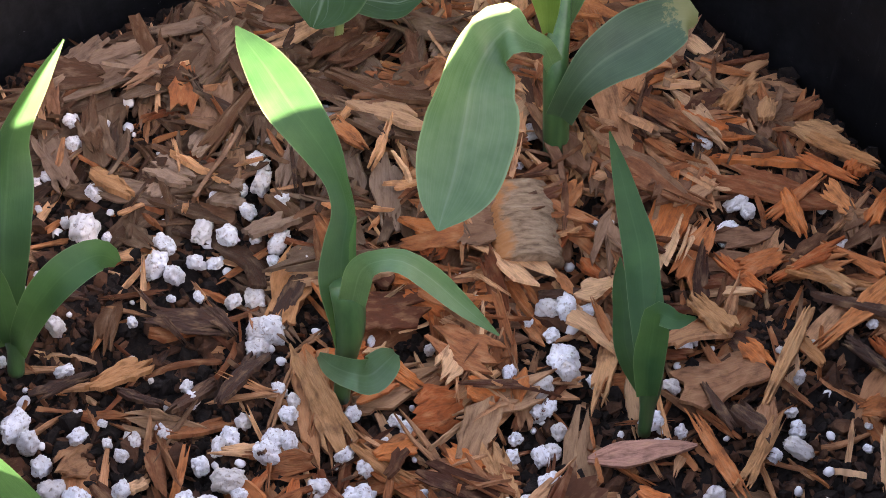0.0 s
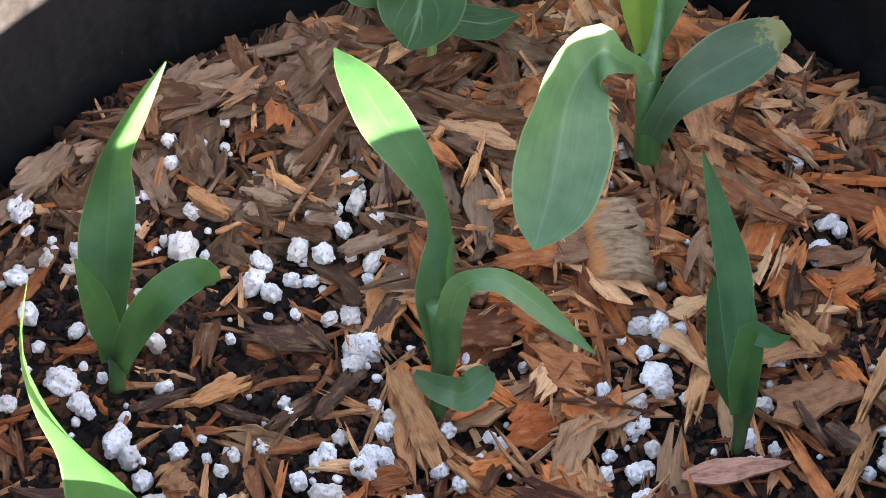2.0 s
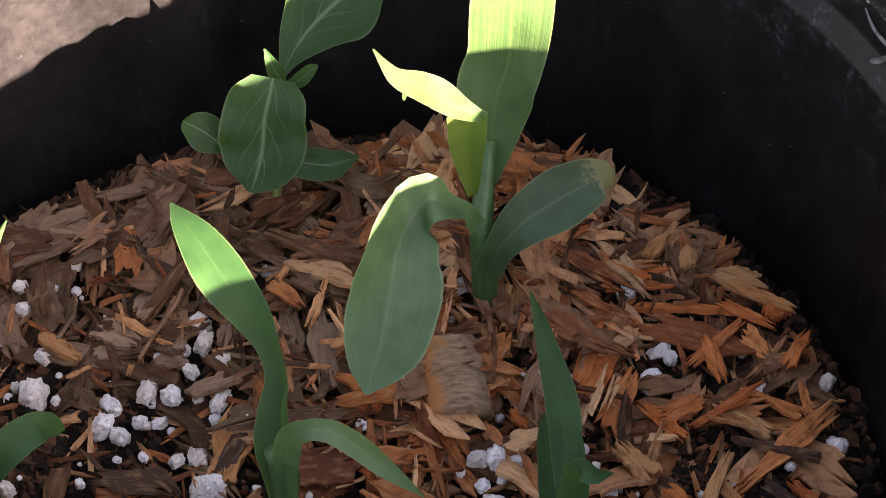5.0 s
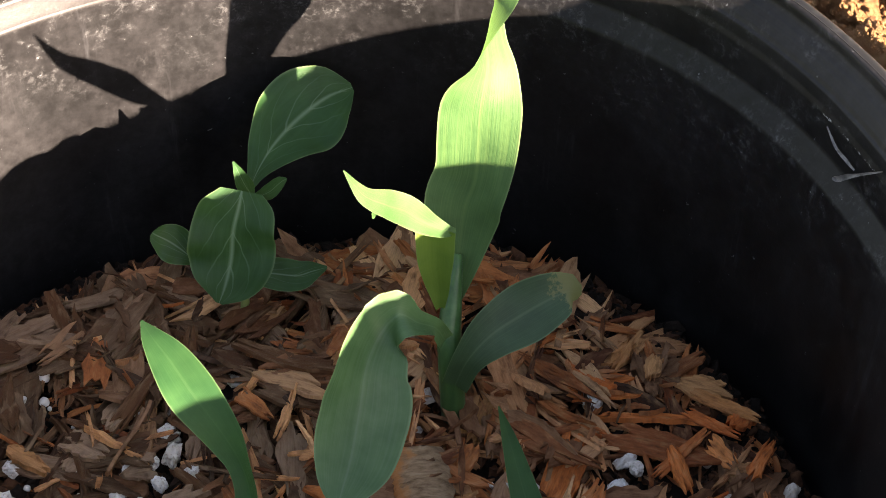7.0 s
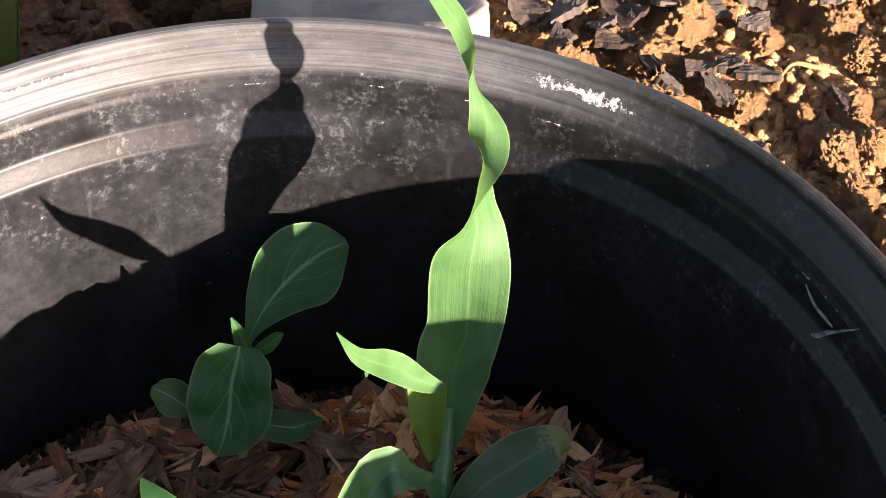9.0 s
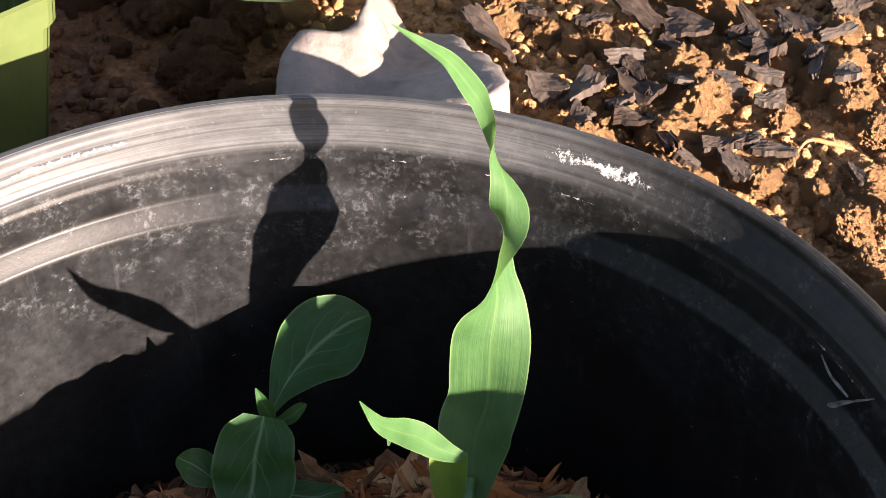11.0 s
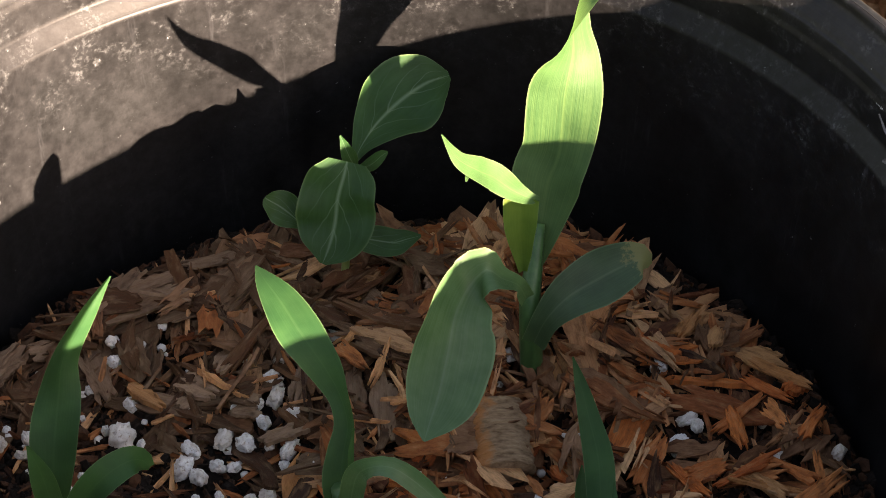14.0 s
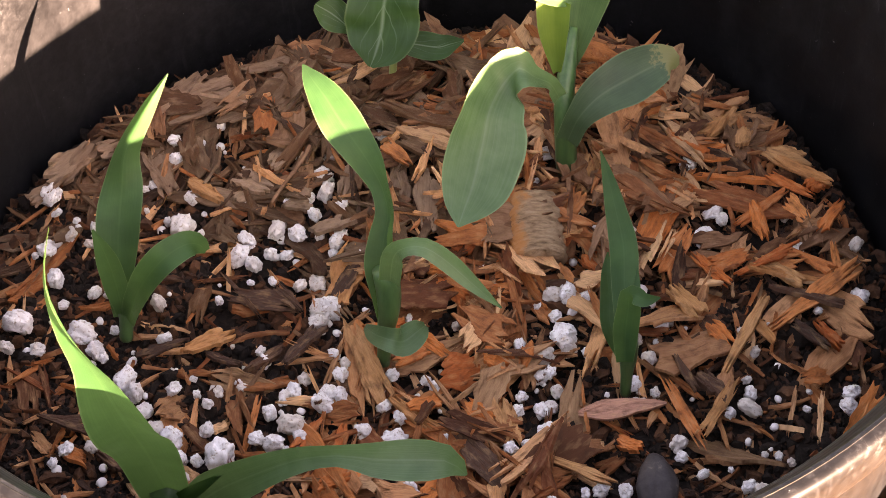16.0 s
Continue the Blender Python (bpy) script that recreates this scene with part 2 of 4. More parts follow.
PLASTIC, SOIL, PERLITE = mat_plastic(), mat_soil(), mat_perlite()
TAN = [(0.436, 0.2, 0.078), (0.588, 0.285, 0.114), (0.479, 0.187, 0.06), (0.631, 0.327, 0.142)]
ORANGE = [(0.563, 0.13, 0.029), (0.705, 0.201, 0.049), (0.451, 0.094, 0.02), (0.705, 0.238, 0.072)]
BARK = [(0.052, 0.028, 0.019), (0.090, 0.044, 0.026), (0.036, 0.021, 0.015)]
MIXED = [(0.53, 0.178, 0.055), (0.276, 0.072, 0.021), (0.678, 0.312, 0.128), (0.806, 0.451, 0.223), (0.042, 0.014, 0.007), (0.551, 0.158, 0.04), (0.678, 0.346, 0.166), (0.023, 0.011, 0.007), (0.233, 0.058, 0.017), (0.594, 0.278, 0.123), (0.09, 0.029, 0.011), (0.424, 0.139, 0.046), (0.032, 0.013, 0.008)]
GREYED = [(0.105, 0.06, 0.03), (0.14, 0.081, 0.043), (0.073, 0.034, 0.015), (0.152, 0.093, 0.052), (0.021, 0.01, 0.006), (0.12, 0.051, 0.019), (0.093, 0.048, 0.023)]
FINES = [(0.027, 0.016, 0.012), (0.054, 0.028, 0.018), (0.016, 0.011, 0.009), (0.144, 0.06, 0.027), (0.036, 0.022, 0.016)]
SHEETS = [(0.22, 0.105, 0.052), (0.17, 0.074, 0.034), (0.31, 0.165, 0.086), (0.109, 0.042, 0.018), (0.25, 0.108, 0.048), (0.27, 0.155, 0.088)]
WOOD_SHEET = mat_wood("curled_bark", SHEETS, fresh=(0.48, 0.27, 0.16))
WOOD_GREY, WOOD_FINES = mat_wood("greyed_litter", GREYED, fresh=(0.46, 0.31, 0.19)), mat_wood("dark_fines", FINES, fresh=(0.16, 0.075, 0.038))
WOOD_MIX = mat_wood("wood_litter", MIXED)
WOOD_TAN, WOOD_ORANGE, WOOD_BARK = (mat_wood(n, t, False) for n, t in (("pale_wood", TAN), ("orange_wood", ORANGE), ("dark_bark", BARK)))
# weathered wood, its colour also dimmed for the weaker light at the back
WOOD_OLD_DIM = mat_wood("weathered_dim_wood", [(0.27, 0.170, 0.104), (0.21, 0.128, 0.078), (0.33, 0.212, 0.132)], False, fresh=(0.44, 0.31, 0.20), heart=(0.10, 0.055, 0.030))
WOOD_PINK = mat_wood("pink_bark", [(0.54, 0.25, 0.165), (0.60, 0.29, 0.19)], False)
WOOD_BROWN = mat_wood("brown_bark", [(0.36, 0.155, 0.070), (0.42, 0.185, 0.085)], False)
LEAF = mat_leaf("maize_leaf", (0.0135, 0.070, 0.022), (0.0275, 0.104, 0.032), (0.10, 0.22, 0.08), 0.09, 60.0, 0.5, 0.16, sheen=0.2)
LEAF_OLD = mat_leaf("dull_maize_leaf", (0.034, 0.100, 0.036), (0.064, 0.150, 0.060), (0.16, 0.25, 0.15), 0.12, 36.0, 0.45, 0.3, sheen=0.36, shine=0.28)
# copy of maize_leaf with sunlight put into its paler, yellower colour
LEAF_TALL = mat_leaf("sunlit_maize_leaf", (0.027, 0.084, 0.026), (0.044, 0.118, 0.038), (0.15, 0.26, 0.08), 0.16, 60.0, 0.6, 0.22, sheen=0.25, shine=0.30)
# yellow-green puts the sunlight glowing through the curled leaf into its colour
LEAF_BACKLIT = mat_leaf("backlit_maize_leaf", (0.070, 0.135, 0.014), (0.110, 0.185, 0.024), (0.18, 0.27, 0.07), 0.16, 50.0, 0.5, 0.15, shine=0.5)
LEAF_WORN = mat_leaf("maize_leaf_with_dry_tip", (0.0185, 0.0545, 0.024), (0.033, 0.0799, 0.036), (0.14, 0.22, 0.11), 0.12, 70.0, 0.5, 0.3, 0.0, 0.88, 0.35, 0.25)
LEAF_DIC = mat_leaf("broad_leaf", (0.0124, 0.062, 0.018), (0.0227, 0.0893, 0.026), (0.20, 0.33, 0.19), 0.05, 14.0, 0.45, 0.7, 4.2, sheen=0.24)
STEM = mat_stem("maize_stem", (0.022, 0.080, 0.024), (0.046, 0.125, 0.038))
STEM_DIC = mat_stem("broad_stem", (0.16, 0.22, 0.07), (0.24, 0.30, 0.11))
EARTH = mat_noise("dry_earth", [(0.32, (0.20, 0.098, 0.044)), (0.50, (0.48, 0.258, 0.115)), (0.70, (0.65, 0.385, 0.185))], 210, bump=1.0, dist=0.007, scale2=14)
# earth in a darker colour that paints the pot's shadow onto the ground
EARTH_SHADED = mat_noise("shaded_earth", [(0.30, (0.050, 0.020, 0.010)), (0.52, (0.170, 0.072, 0.032)), (0.75, (0.34, 0.155, 0.072))], 240, bump=1.0, scale2=30)
CHARCOAL = mat_wood("weathered_bark", [(0.010, 0.009, 0.008), (0.026, 0.023, 0.020), (0.060, 0.054, 0.047), (0.014, 0.012, 0.011)], False, 0.75, (0.12, 0.110, 0.096), (0.006, 0.005, 0.005), 0.6)
STONE = mat_noise("pale_stone", [(0.30, (0.12, 0.102, 0.09)), (0.60, (0.19, 0.168, 0.152)), (0.80, (0.25, 0.222, 0.20))], 60, 0.85, 0.6, 0.003, 9)
GREEN_PLASTIC = mat_noise("green_plastic", [(0.30, (0.050, 0.070, 0.022)), (0.70, (0.066, 0.090, 0.029))], 60, 0.5, 0.1, 0.0005)
STALK = mat_stalk()
HULL = mat_noise("dark_hull", [(0.35, (0.022, 0.018, 0.017)), (0.62, (0.050, 0.042, 0.038)), (0.80, (0.22, 0.17, 0.12))], 180, 0.5, 0.4, 0.0008)
PAPER = mat_noise("white_label", [(0.3, (0.76, 0.76, 0.77)), (0.7, (0.82, 0.82, 0.82))], 80, 0.6, 0.05, 0.0003)
INK = mat_noise("grey_print", [(0.3, (0.10, 0.10, 0.11)), (0.7, (0.16, 0.16, 0.17))], 80, 0.6, 0.05, 0.0003)
AGAVE = mat_leaf("succulent_leaf", (0.075, 0.105, 0.050), (0.12, 0.150, 0.070), (0.34, 0.30, 0.10), 0.10, 20.0, 0.5)


# ---- mesh helpers ----
def mesh_of(name, verts, faces, mats, uvs=None, smooth=True, idx=None):
    me = bpy.data.meshes.new(name)
    me.from_pydata([tuple(v) for v in verts], [], [tuple(f) for f in faces])
    for m in mats if isinstance(mats, (list, tuple)) else [mats]:
        me.materials.append(m)
    if uvs is not None:
        layer = me.uv_layers.new(name="UVMap")
        flat = np.zeros((len(me.loops), 2), np.float32)
        vi = np.zeros(len(me.loops), np.int32)
        me.loops.foreach_get("vertex_index", vi)
        flat[:] = np.asarray(uvs, np.float32)[vi]
        layer.data.foreach_set("uv", flat.ravel())
    me.polygons.foreach_set("use_smooth", [smooth] * len(me.polygons))
    if idx is not None:
        me.polygons.foreach_set("material_index", idx)
    me.update()
    return me


def part(name, me, parent=None, label="", m=None):
    ob = new(name, me)
    if parent:
        ob.parent = parent
    if m is not None:
        ob.matrix_local = m
    return tagged(ob, label)


def thing(name, label, category, at=(0, 0, 0), group="", kind=""):
    ob = new(name)
    ob.location = at
    ob.empty_display_size = 0.02
    return tagged(ob, label, category, group, kind)


def spline(points, n):
    """Catmull-Rom through rows of numbers, n rows out, evenly spread along the length."""
    p = np.asarray(points, float)
    p = np.vstack([2 * p[0] - p[1], p, 2 * p[-1] - p[-2]])
    out = []
    for i in range(1, len(p) - 2):
        for u in np.linspace(0, 1, 24, endpoint=False):
            a, b, c, d = p[i - 1], p[i], p[i + 1], p[i + 2]
            out.append(0.5 * (2 * b + (c - a) * u + (2 * a - 5 * b + 4 * c - d) * u**2 + (3 * b - a - 3 * c + d) * u**3))
    out.append(p[-2])
    out = np.array(out)
    run = np.r_[0, np.cumsum(np.linalg.norm(np.diff(out[:, :3], axis=0), axis=1))]
    want = np.linspace(0, run[-1], n)
    return np.stack([np.interp(want, run, c) for c in out.T], 1)


def blade(name, rows, mat, base, roll=0.0, fold=0.25, wave=0.04, n=26, lanes=9, seed=0, curl=0.0, tip=0.85):
    """A leaf blade along rows of (x, y, z, width, and a sideways shift if any) in millimetres. roll: turn about its length, in degrees, a number or start..end numbers;
    fold: depth of the trough along the midrib, a number or start..end numbers; curl: how far the edges roll over."""
    rng = np.random.default_rng(seed)
    s = spline([(*r[:4], r[4] if len(r) > 4 else 0.0) for r in rows], n) / 1000.0
    s[:, 3] = np.maximum(s[:, 3], 0.0004)
    folds = np.interp(np.linspace(0, 1, n), np.linspace(0, 1, len(fold)), fold) if isinstance(fold, (list, tuple)) else np.full(n, fold)
    rolls = np.interp(np.linspace(0, 1, n), np.linspace(0, 1, len(roll)), roll) if isinstance(roll, (list, tuple)) else np.full(n, roll)
    tan = np.gradient(s[:, :3], axis=0)
    tan /= np.linalg.norm(tan, axis=1)[:, None]
    face = np.array([0.03, -0.62, 0.78])
    ph = rng.uniform(0, 6.28, 4)
    verts, uvs = [], []
    for i in range(n):
        a = np.cross(face, tan[i])
        a /= np.linalg.norm(a) + 1e-9
        up = np.cross(tan[i], a)
        r = radians(rolls[i])
        a, up = a * math.cos(r) + up * math.sin(r), up * math.cos(r) - a * math.sin(r)
        w, bow = s[i, 3] / 2, folds[i]
        for k in range(lanes):
            u = 2 * k / (lanes - 1) - 1
            z = bow * w * (abs(u) ** 1.4 - 0.4) + curl * w * max(0, abs(u) - 0.6) ** 2 * 4
            z += wave * w * 2 * abs(u) * math.sin(i / n * 17 + ph[0 if u < 0 else 1])
            q = s[i, :3] + a * (u * w * (1 - 0.12 * abs(u) * abs(bow)) + s[i, 4]) + up * z
            verts.append(q - base)
            uvs.append((k / (lanes - 1), i / (n - 1) * np.linalg.norm(s[-1, :3] - s[0, :3]) * 20))
    faces = [(i * lanes + k, i * lanes + k + 1, (i + 1) * lanes + k + 1, (i + 1) * lanes + k) for i in range(n - 1) for k in range(lanes - 1)]
    return mesh_of(name, verts, faces, mat, uvs)


def tube(name, rows, mat, base, n=14, sides=10, flat=1.0):
    """A tapering stem along rows of (x, y, z, width) in millimetres."""
    s = spline([r[:4] for r in rows], n) / 1000.0
    tan = np.gradient(s[:, :3], axis=0)
    tan /= np.linalg.norm(tan, axis=1)[:, None]
    verts, uvs = [], []
    for i in range(n):
        a = np.cross((0.0, -1.0, 0.05), tan[i])
        a /= np.linalg.norm(a)
        b = np.cross(tan[i], a)
        for k in range(sides):
            q = 2 * math.pi * k / sides
            verts.append(s[i, :3] + (a * math.cos(q) + b * math.sin(q) * flat) * s[i, 3] / 2 - base)
            uvs.append((k / sides, i / n))
    faces = [(i * sides + k, i * sides + (k + 1) % sides, (i + 1) * sides + (k + 1) % sides, (i + 1) * sides + k) for i in range(n - 1) for k in range(sides)]
    faces += [tuple(range(sides))[::-1], tuple((n - 1) * sides + k for k in range(sides))]
    return mesh_of(name, verts, faces, mat, uvs)


def lathe(name, profile, mat, sides=160, wobble=None, closed=True):
    verts, uvs = [], []
    m = len(profile)
    for j in range(sides):
        a = 2 * math.pi * j / sides
        for i, (r, z) in enumerate(profile):
            dr = wobble(a, z) if wobble else 0.0
            verts.append(((r + dr) * math.sin(a), (r + dr) * math.cos(a), z))
            uvs.append((j / sides, i / m))
    faces = []
    for j in range(sides):
        k = (j + 1) % sides
        for i in range(m if closed else m - 1):
            faces.append((j * m + i, k * m + i, k * m + (i + 1) % m, j * m + (i + 1) % m))
    return mesh_of(name, verts, faces, mat, uvs)


def rounded(profile, step=3):
    """Round the corners of a profile by corner cutting."""
    p = [np.array(q) for q in profile]
    for _ in range(step):
        out = [p[0]]
        for a, b in zip(p[:-1], p[1:]):
            if np.linalg.norm(b - a) > 0.0008:
                t = min(0.25, 0.0012 / np.linalg.norm(b - a))
                out += [a + (b - a) * t, b - (b - a) * t]
            else:
                out.append((a + b) / 2)
        out.append(p[-1])
        p = out
    return [tuple(q) for q in p]


def chip_verts(rng, length, width, thick, lanes=4, cuts=4, jag=0.16, bend=0.12, lens=0.0, cup=0.15):
    """A torn wood flake: fibrous ends, ragged sides, bowed and curled, with thickness. Verts, faces and UVs."""
    # splintered ends: some fibres run far out, others are torn short
    a0, a1 = (jag * rng.uniform(0, 1, lanes + 1) ** 0.7 * rng.choice([0.25, 1.0, 1.6], lanes + 1) for _ in range(2))
    edge0, edge1 = rng.uniform(-0.10, 0.05, cuts + 1), rng.uniform(-0.05, 0.10, cuts + 1)
    taper, skew = rng.uniform(-0.35, 0.35), rng.normal(0, 0.12)
    bow, twist, curl = rng.normal(0, bend) * 3.0, rng.normal(0, 0.35), rng.normal(0, cup) * 3.0
    pinch = rng.uniform(0, 0.30)
    wav = rng.uniform(0, 6.28, 2)
    top, uv = [], []
    rise = min(thick, 0.0016)
    for i in range(cuts + 1):
        for j in range(lanes + 1):
            u = a0[j] + (1 - a1[j] - a0[j]) * i / cuts
            v = j / lanes + (edge0[i] if j == 0 else edge1[i] if j == lanes else 0.0)
            wide = width * (1 + taper * (u - 0.5) * 2) * (1 - lens * (2 * u - 1) ** 2) * (1 - pinch * math.sin(u * 5 + wav[0]) ** 2)
            s, c = (u - 0.5) * length, (v - 0.5) * wide
            # bend along its length and roll up across it
            kb, kc = bow / length, curl / width
            x, zb = (math.sin(s * kb) / kb, (1 - math.cos(s * kb)) / kb) if abs(bow) > 0.02 else (s, 0.0)
            y, zc = (math.sin(c * kc) / kc, (1 - math.cos(c * kc)) / kc) if abs(curl) > 0.02 else (c, 0.0)
            z = zb + zc + twist * y * (u - 0.5) * 2 + 0.03 * width * math.sin(u * 9 + wav[1]) - min(abs(bow) * length, 0.004) * 0.05
            top.append((x, y + skew * s, z + thick * 0.5 + rng.normal(0, 0.10) * rise))
            uv.append((u * length * 40, v * width * 40))
    n = len(top)
    bot = [(x, y, z - thick * rng.uniform(0.8, 1.1)) for x, y, z in top]
    w = lanes + 1
    faces = []
    for i in range(cuts):
        for j in range(lanes):
            q = (i * w + j, (i + 1) * w + j, (i + 1) * w + j + 1, i * w + j + 1)
            faces += [q, tuple(n + k for k in q[::-1])]
    ring = [j for j in range(w)] + [i * w + lanes for i in range(1, cuts + 1)] + [cuts * w + j for j in range(lanes - 1, -1, -1)] + [i * w for i in range(cuts - 1, 0, -1)]
    for p, q in zip(ring, ring[1:] + ring[:1]):
        faces.append((p, q, n + q, n + p))
    return np.array(top + bot), faces, np.array(uv + uv)


def lump_verts(rng, sub=2, rough=0.22, scale=1.6):
    """A nubbly lump of unit size."""
    bm = bmesh.new()
    bmesh.ops.create_icosphere(bm, subdivisions=sub, radius=1.0)
    off = Vector(rng.uniform(-50, 50, 3))
    vs = []
    for v in bm.verts:
        d = noise.noise(v.co * scale + off) * rough * 1.6 + noise.noise(v.co * scale * 2.7 + off) * rough * 0.8 + abs(noise.noise(v.co * scale * 5.5 + off)) * rough * 0.55
        vs.append(v.co * (1 + d))
    fs = [tuple(v.index for v in f.verts) for f in bm.faces]
    bm.free()
    return np.array([tuple(v) for v in vs]), fs


class Heap:
    """Many pieces gathered into one mesh."""

    def __init__(self):
        self.v, self.f, self.u, self.n = [], [], [], 0

    def add(self, verts, faces, uv, m):
        m = np.array(m)
        self.v.append(verts @ m[:3, :3].T + m[:3, 3])
        self.f += [tuple(k + self.n for k in f) for f in faces]
        self.u.append(uv if uv is not None else np.zeros((len(verts), 2)))
        self.n += len(verts)

    def mesh(self, name, mat, smooth=False):
        return mesh_of(name, np.vstack(self.v), self.f, mat, np.vstack(self.u), smooth)


# ---- ground, in which the pot stands sunk ----
GROUND_Z = 0.031
POT_Y = 0.008  # how far the pot's middle lies from the world's


def ground_height(x, y):
    near = max(0.0, 1 - math.hypot(x, y) / 2.0)
    return GROUND_Z + near * (noise.noise((x * 9, y * 9, 0.3)) * 0.008 + noise.noise((x * 40, y * 40, 3.0)) * 0.005)


def shadowed(x, y):
    """Whether the earth at a place is coloured dark for the pot's shadow."""
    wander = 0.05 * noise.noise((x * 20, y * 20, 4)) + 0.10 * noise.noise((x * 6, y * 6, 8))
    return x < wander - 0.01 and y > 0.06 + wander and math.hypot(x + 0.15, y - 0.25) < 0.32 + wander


def ground_mesh():
    radii = np.r_[0.1812, 0.185, np.linspace(0.19, 0.62, 80), 0.7, 0.85, 1.1, 1.6, 2.5, 5, 12, 30, 80]
    sides, verts = 260, []
    for r in radii:
        for j in range(sides):
            a = 2 * math.pi * j / sides
            x, y = r * math.sin(a), r * math.cos(a) + POT_Y
            verts.append((x, y, ground_height(x, y)))
    faces = [(i * sides + j, (i + 1) * sides + j, (i + 1) * sides + (j + 1) % sides, i * sides + (j + 1) % sides) for i in range(len(radii) - 1) for j in range(sides)]
    shaded = [1 if shadowed(*(np.mean([verts[k][:2] for k in f], axis=0))) else 0 for f in faces]
    return mesh_of("ground", verts, faces, [EARTH, EARTH_SHADED], idx=shaded)


tagged(new("ground", ground_mesh()), "dry orange-brown sandy earth around the pot", "ground", kind="structure")


# ---- the black nursery pot ----
INNER = rounded([(0.1862, 0.1328), (0.1850, 0.1327), (0.1845, 0.1318), (0.1843, 0.1296), (0.1838, 0.1290), (0.1825, 0.1272), (0.1821, 0.1271), (0.1812, 0.1254), (0.1808, 0.1253), (0.1796, 0.1230), (0.1792, 0.1229), (0.1785, 0.1210),
                 (0.1778, 0.1206), (0.1776, 0.1198), (0.1773, 0.1178), (0.1768, 0.1158), (0.1762, 0.1153), (0.1759, 0.1036), (0.1751, 0.1026), (0.1717, 0.0976), (0.1709, 0.0966), (0.1705, 0.07), (0.1680, 0.0), (0.160, -0.15)], 1)
OUTER = rounded([(0.160, -0.168), (0.168, -0.164), (0.1735, 0.08), (0.1775, 0.098), (0.1780, 0.113), (0.1868, 0.1165), (0.1905, 0.119), (0.1905, 0.1300), (0.1893, 0.1326), (0.1862, 0.1328)])


def pot_wobble(a, z):
    return 0.0007 * math.sin(3 * a + 1.0) + 0.0004 * math.sin(7 * a + z * 20)


pot = thing("plant_pot", "large round black plastic nursery pot, scuffed and dusty, filled with mulch", "plant pot", (0, POT_Y, -0.178))
lift = Matrix.Translation((0, 0, 0.1697)) @ Matrix.Scale(1.0095, 4)
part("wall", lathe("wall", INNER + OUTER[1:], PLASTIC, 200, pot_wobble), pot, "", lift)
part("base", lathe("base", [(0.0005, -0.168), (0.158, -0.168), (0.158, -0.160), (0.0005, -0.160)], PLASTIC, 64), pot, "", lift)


# a torn tongue of plastic standing off the upper wall
SCUFFED = mat_noise("scuffed_plastic", [(0.35, (0.05, 0.05, 0.05)), (0.65, (0.16, 0.155, 0.15))], 300, 0.7, 0.3, 0.0006)
for rows in ([(154.2, 93.2, 106.4, 0.5), (156.4, 88.0, 103.2, 0.9), (158.9, 82.2, 103.0, 1.0), (160.4, 78.8, 103.0, 0.6)], [(155.6, 82.2, 96.4, 0.6), (157.0, 81.0, 97.4, 2.2), (159.4, 78.3, 101.2, 1.4), (161.4, 76.8, 103.2, 1.0), (165.6, 70.0, 111.2, 0.5)]):
    part("torn_flap", blade("torn_flap", rows, SCUFFED, np.array((0, POT_Y, -0.178)), roll=25, fold=0.4, wave=0.2, n=20, lanes=5, seed=8), pot, "torn tongue of scuffed grey plastic")


# ---- potting soil ----
def soil_edge(x, y):
    """How far a place lies past the mound's edge, behind which the soil falls away to the pot wall."""
    r = math.hypot(x, y - POT_Y)
    back = max(0.0, (y - POT_Y) / max(r, 1e-6))
    return r - (0.1635 - (0.021 - 0.013 * min(1.0, max(0.0, x / 0.06))) * back**1.5)


def soil_height(x, y):
    h = noise.noise((x * 28, y * 28, 0.7)) * 0.0035 + noise.noise((x * 90, y * 90, 1.7)) * 0.0018
    past = soil_edge(x, y)
    t = min(1, max(0, (past + 0.03) / 0.03))
    return h - 0.006 - 0.004 * t * t - min(0.05, 1.0 * max(0.0, past))


def soil_mesh():
    rings, sides = 70, 200
    verts = [(0, POT_Y, soil_height(0, POT_Y))]
    for i in range(1, rings + 1):
        r = 0.1715 * i / rings
        for j in range(sides):
            a = 2 * math.pi * j / sides
            x, y = r * math.sin(a), r * math.cos(a) + POT_Y
            verts.append((x, y, soil_height(x, y)))
    faces = [(0, 1 + (j + 1) % sides, 1 + j) for j in range(sides)]
    for i in range(rings - 1):
        for j in range(sides):
            k = (j + 1) % sides
            faces.append((1 + i * sides + j, 1 + i * sides + k, 1 + (i + 1) * sides + k, 1 + (i + 1) * sides + j))
    return mesh_of("potting_soil", verts, faces, SOIL)


tagged(new("potting_soil", soil_mesh()), "dark moist potting soil filling the pot", "soil", kind="stuff")


# rows of x, y and size, or x, y, length, width in millimetres and heading in degrees
PERLITE_1 = [(-143,49,8.5),(-139,41,3.4),(-131,38,2.7),(-132,34,1.9),(-143,21,3.1),(-132,8,8.2),(-100,75,5.2),(-91,73,7.3),(-98,66,5.6),(-90,33,9.1),(-84,34,3.5),(-68,22,8.6),(-62,19,6.5),(-57,25,5.3),(-51,25,4.5),(-56,37,7.8),(-48,34,7.8),(-43,43,6.2),(-50,57,3.6),(-46,52,4.6),(-40,54,6.7),(-42,61,6.3),(-41,72,5.1),(-23,85,6.0),(-4,84,3.0),(-33,31,6.9),(-34,26,4.5),(-54,11,3.4),(-62,11,2.8),(-44,10,6.4)]
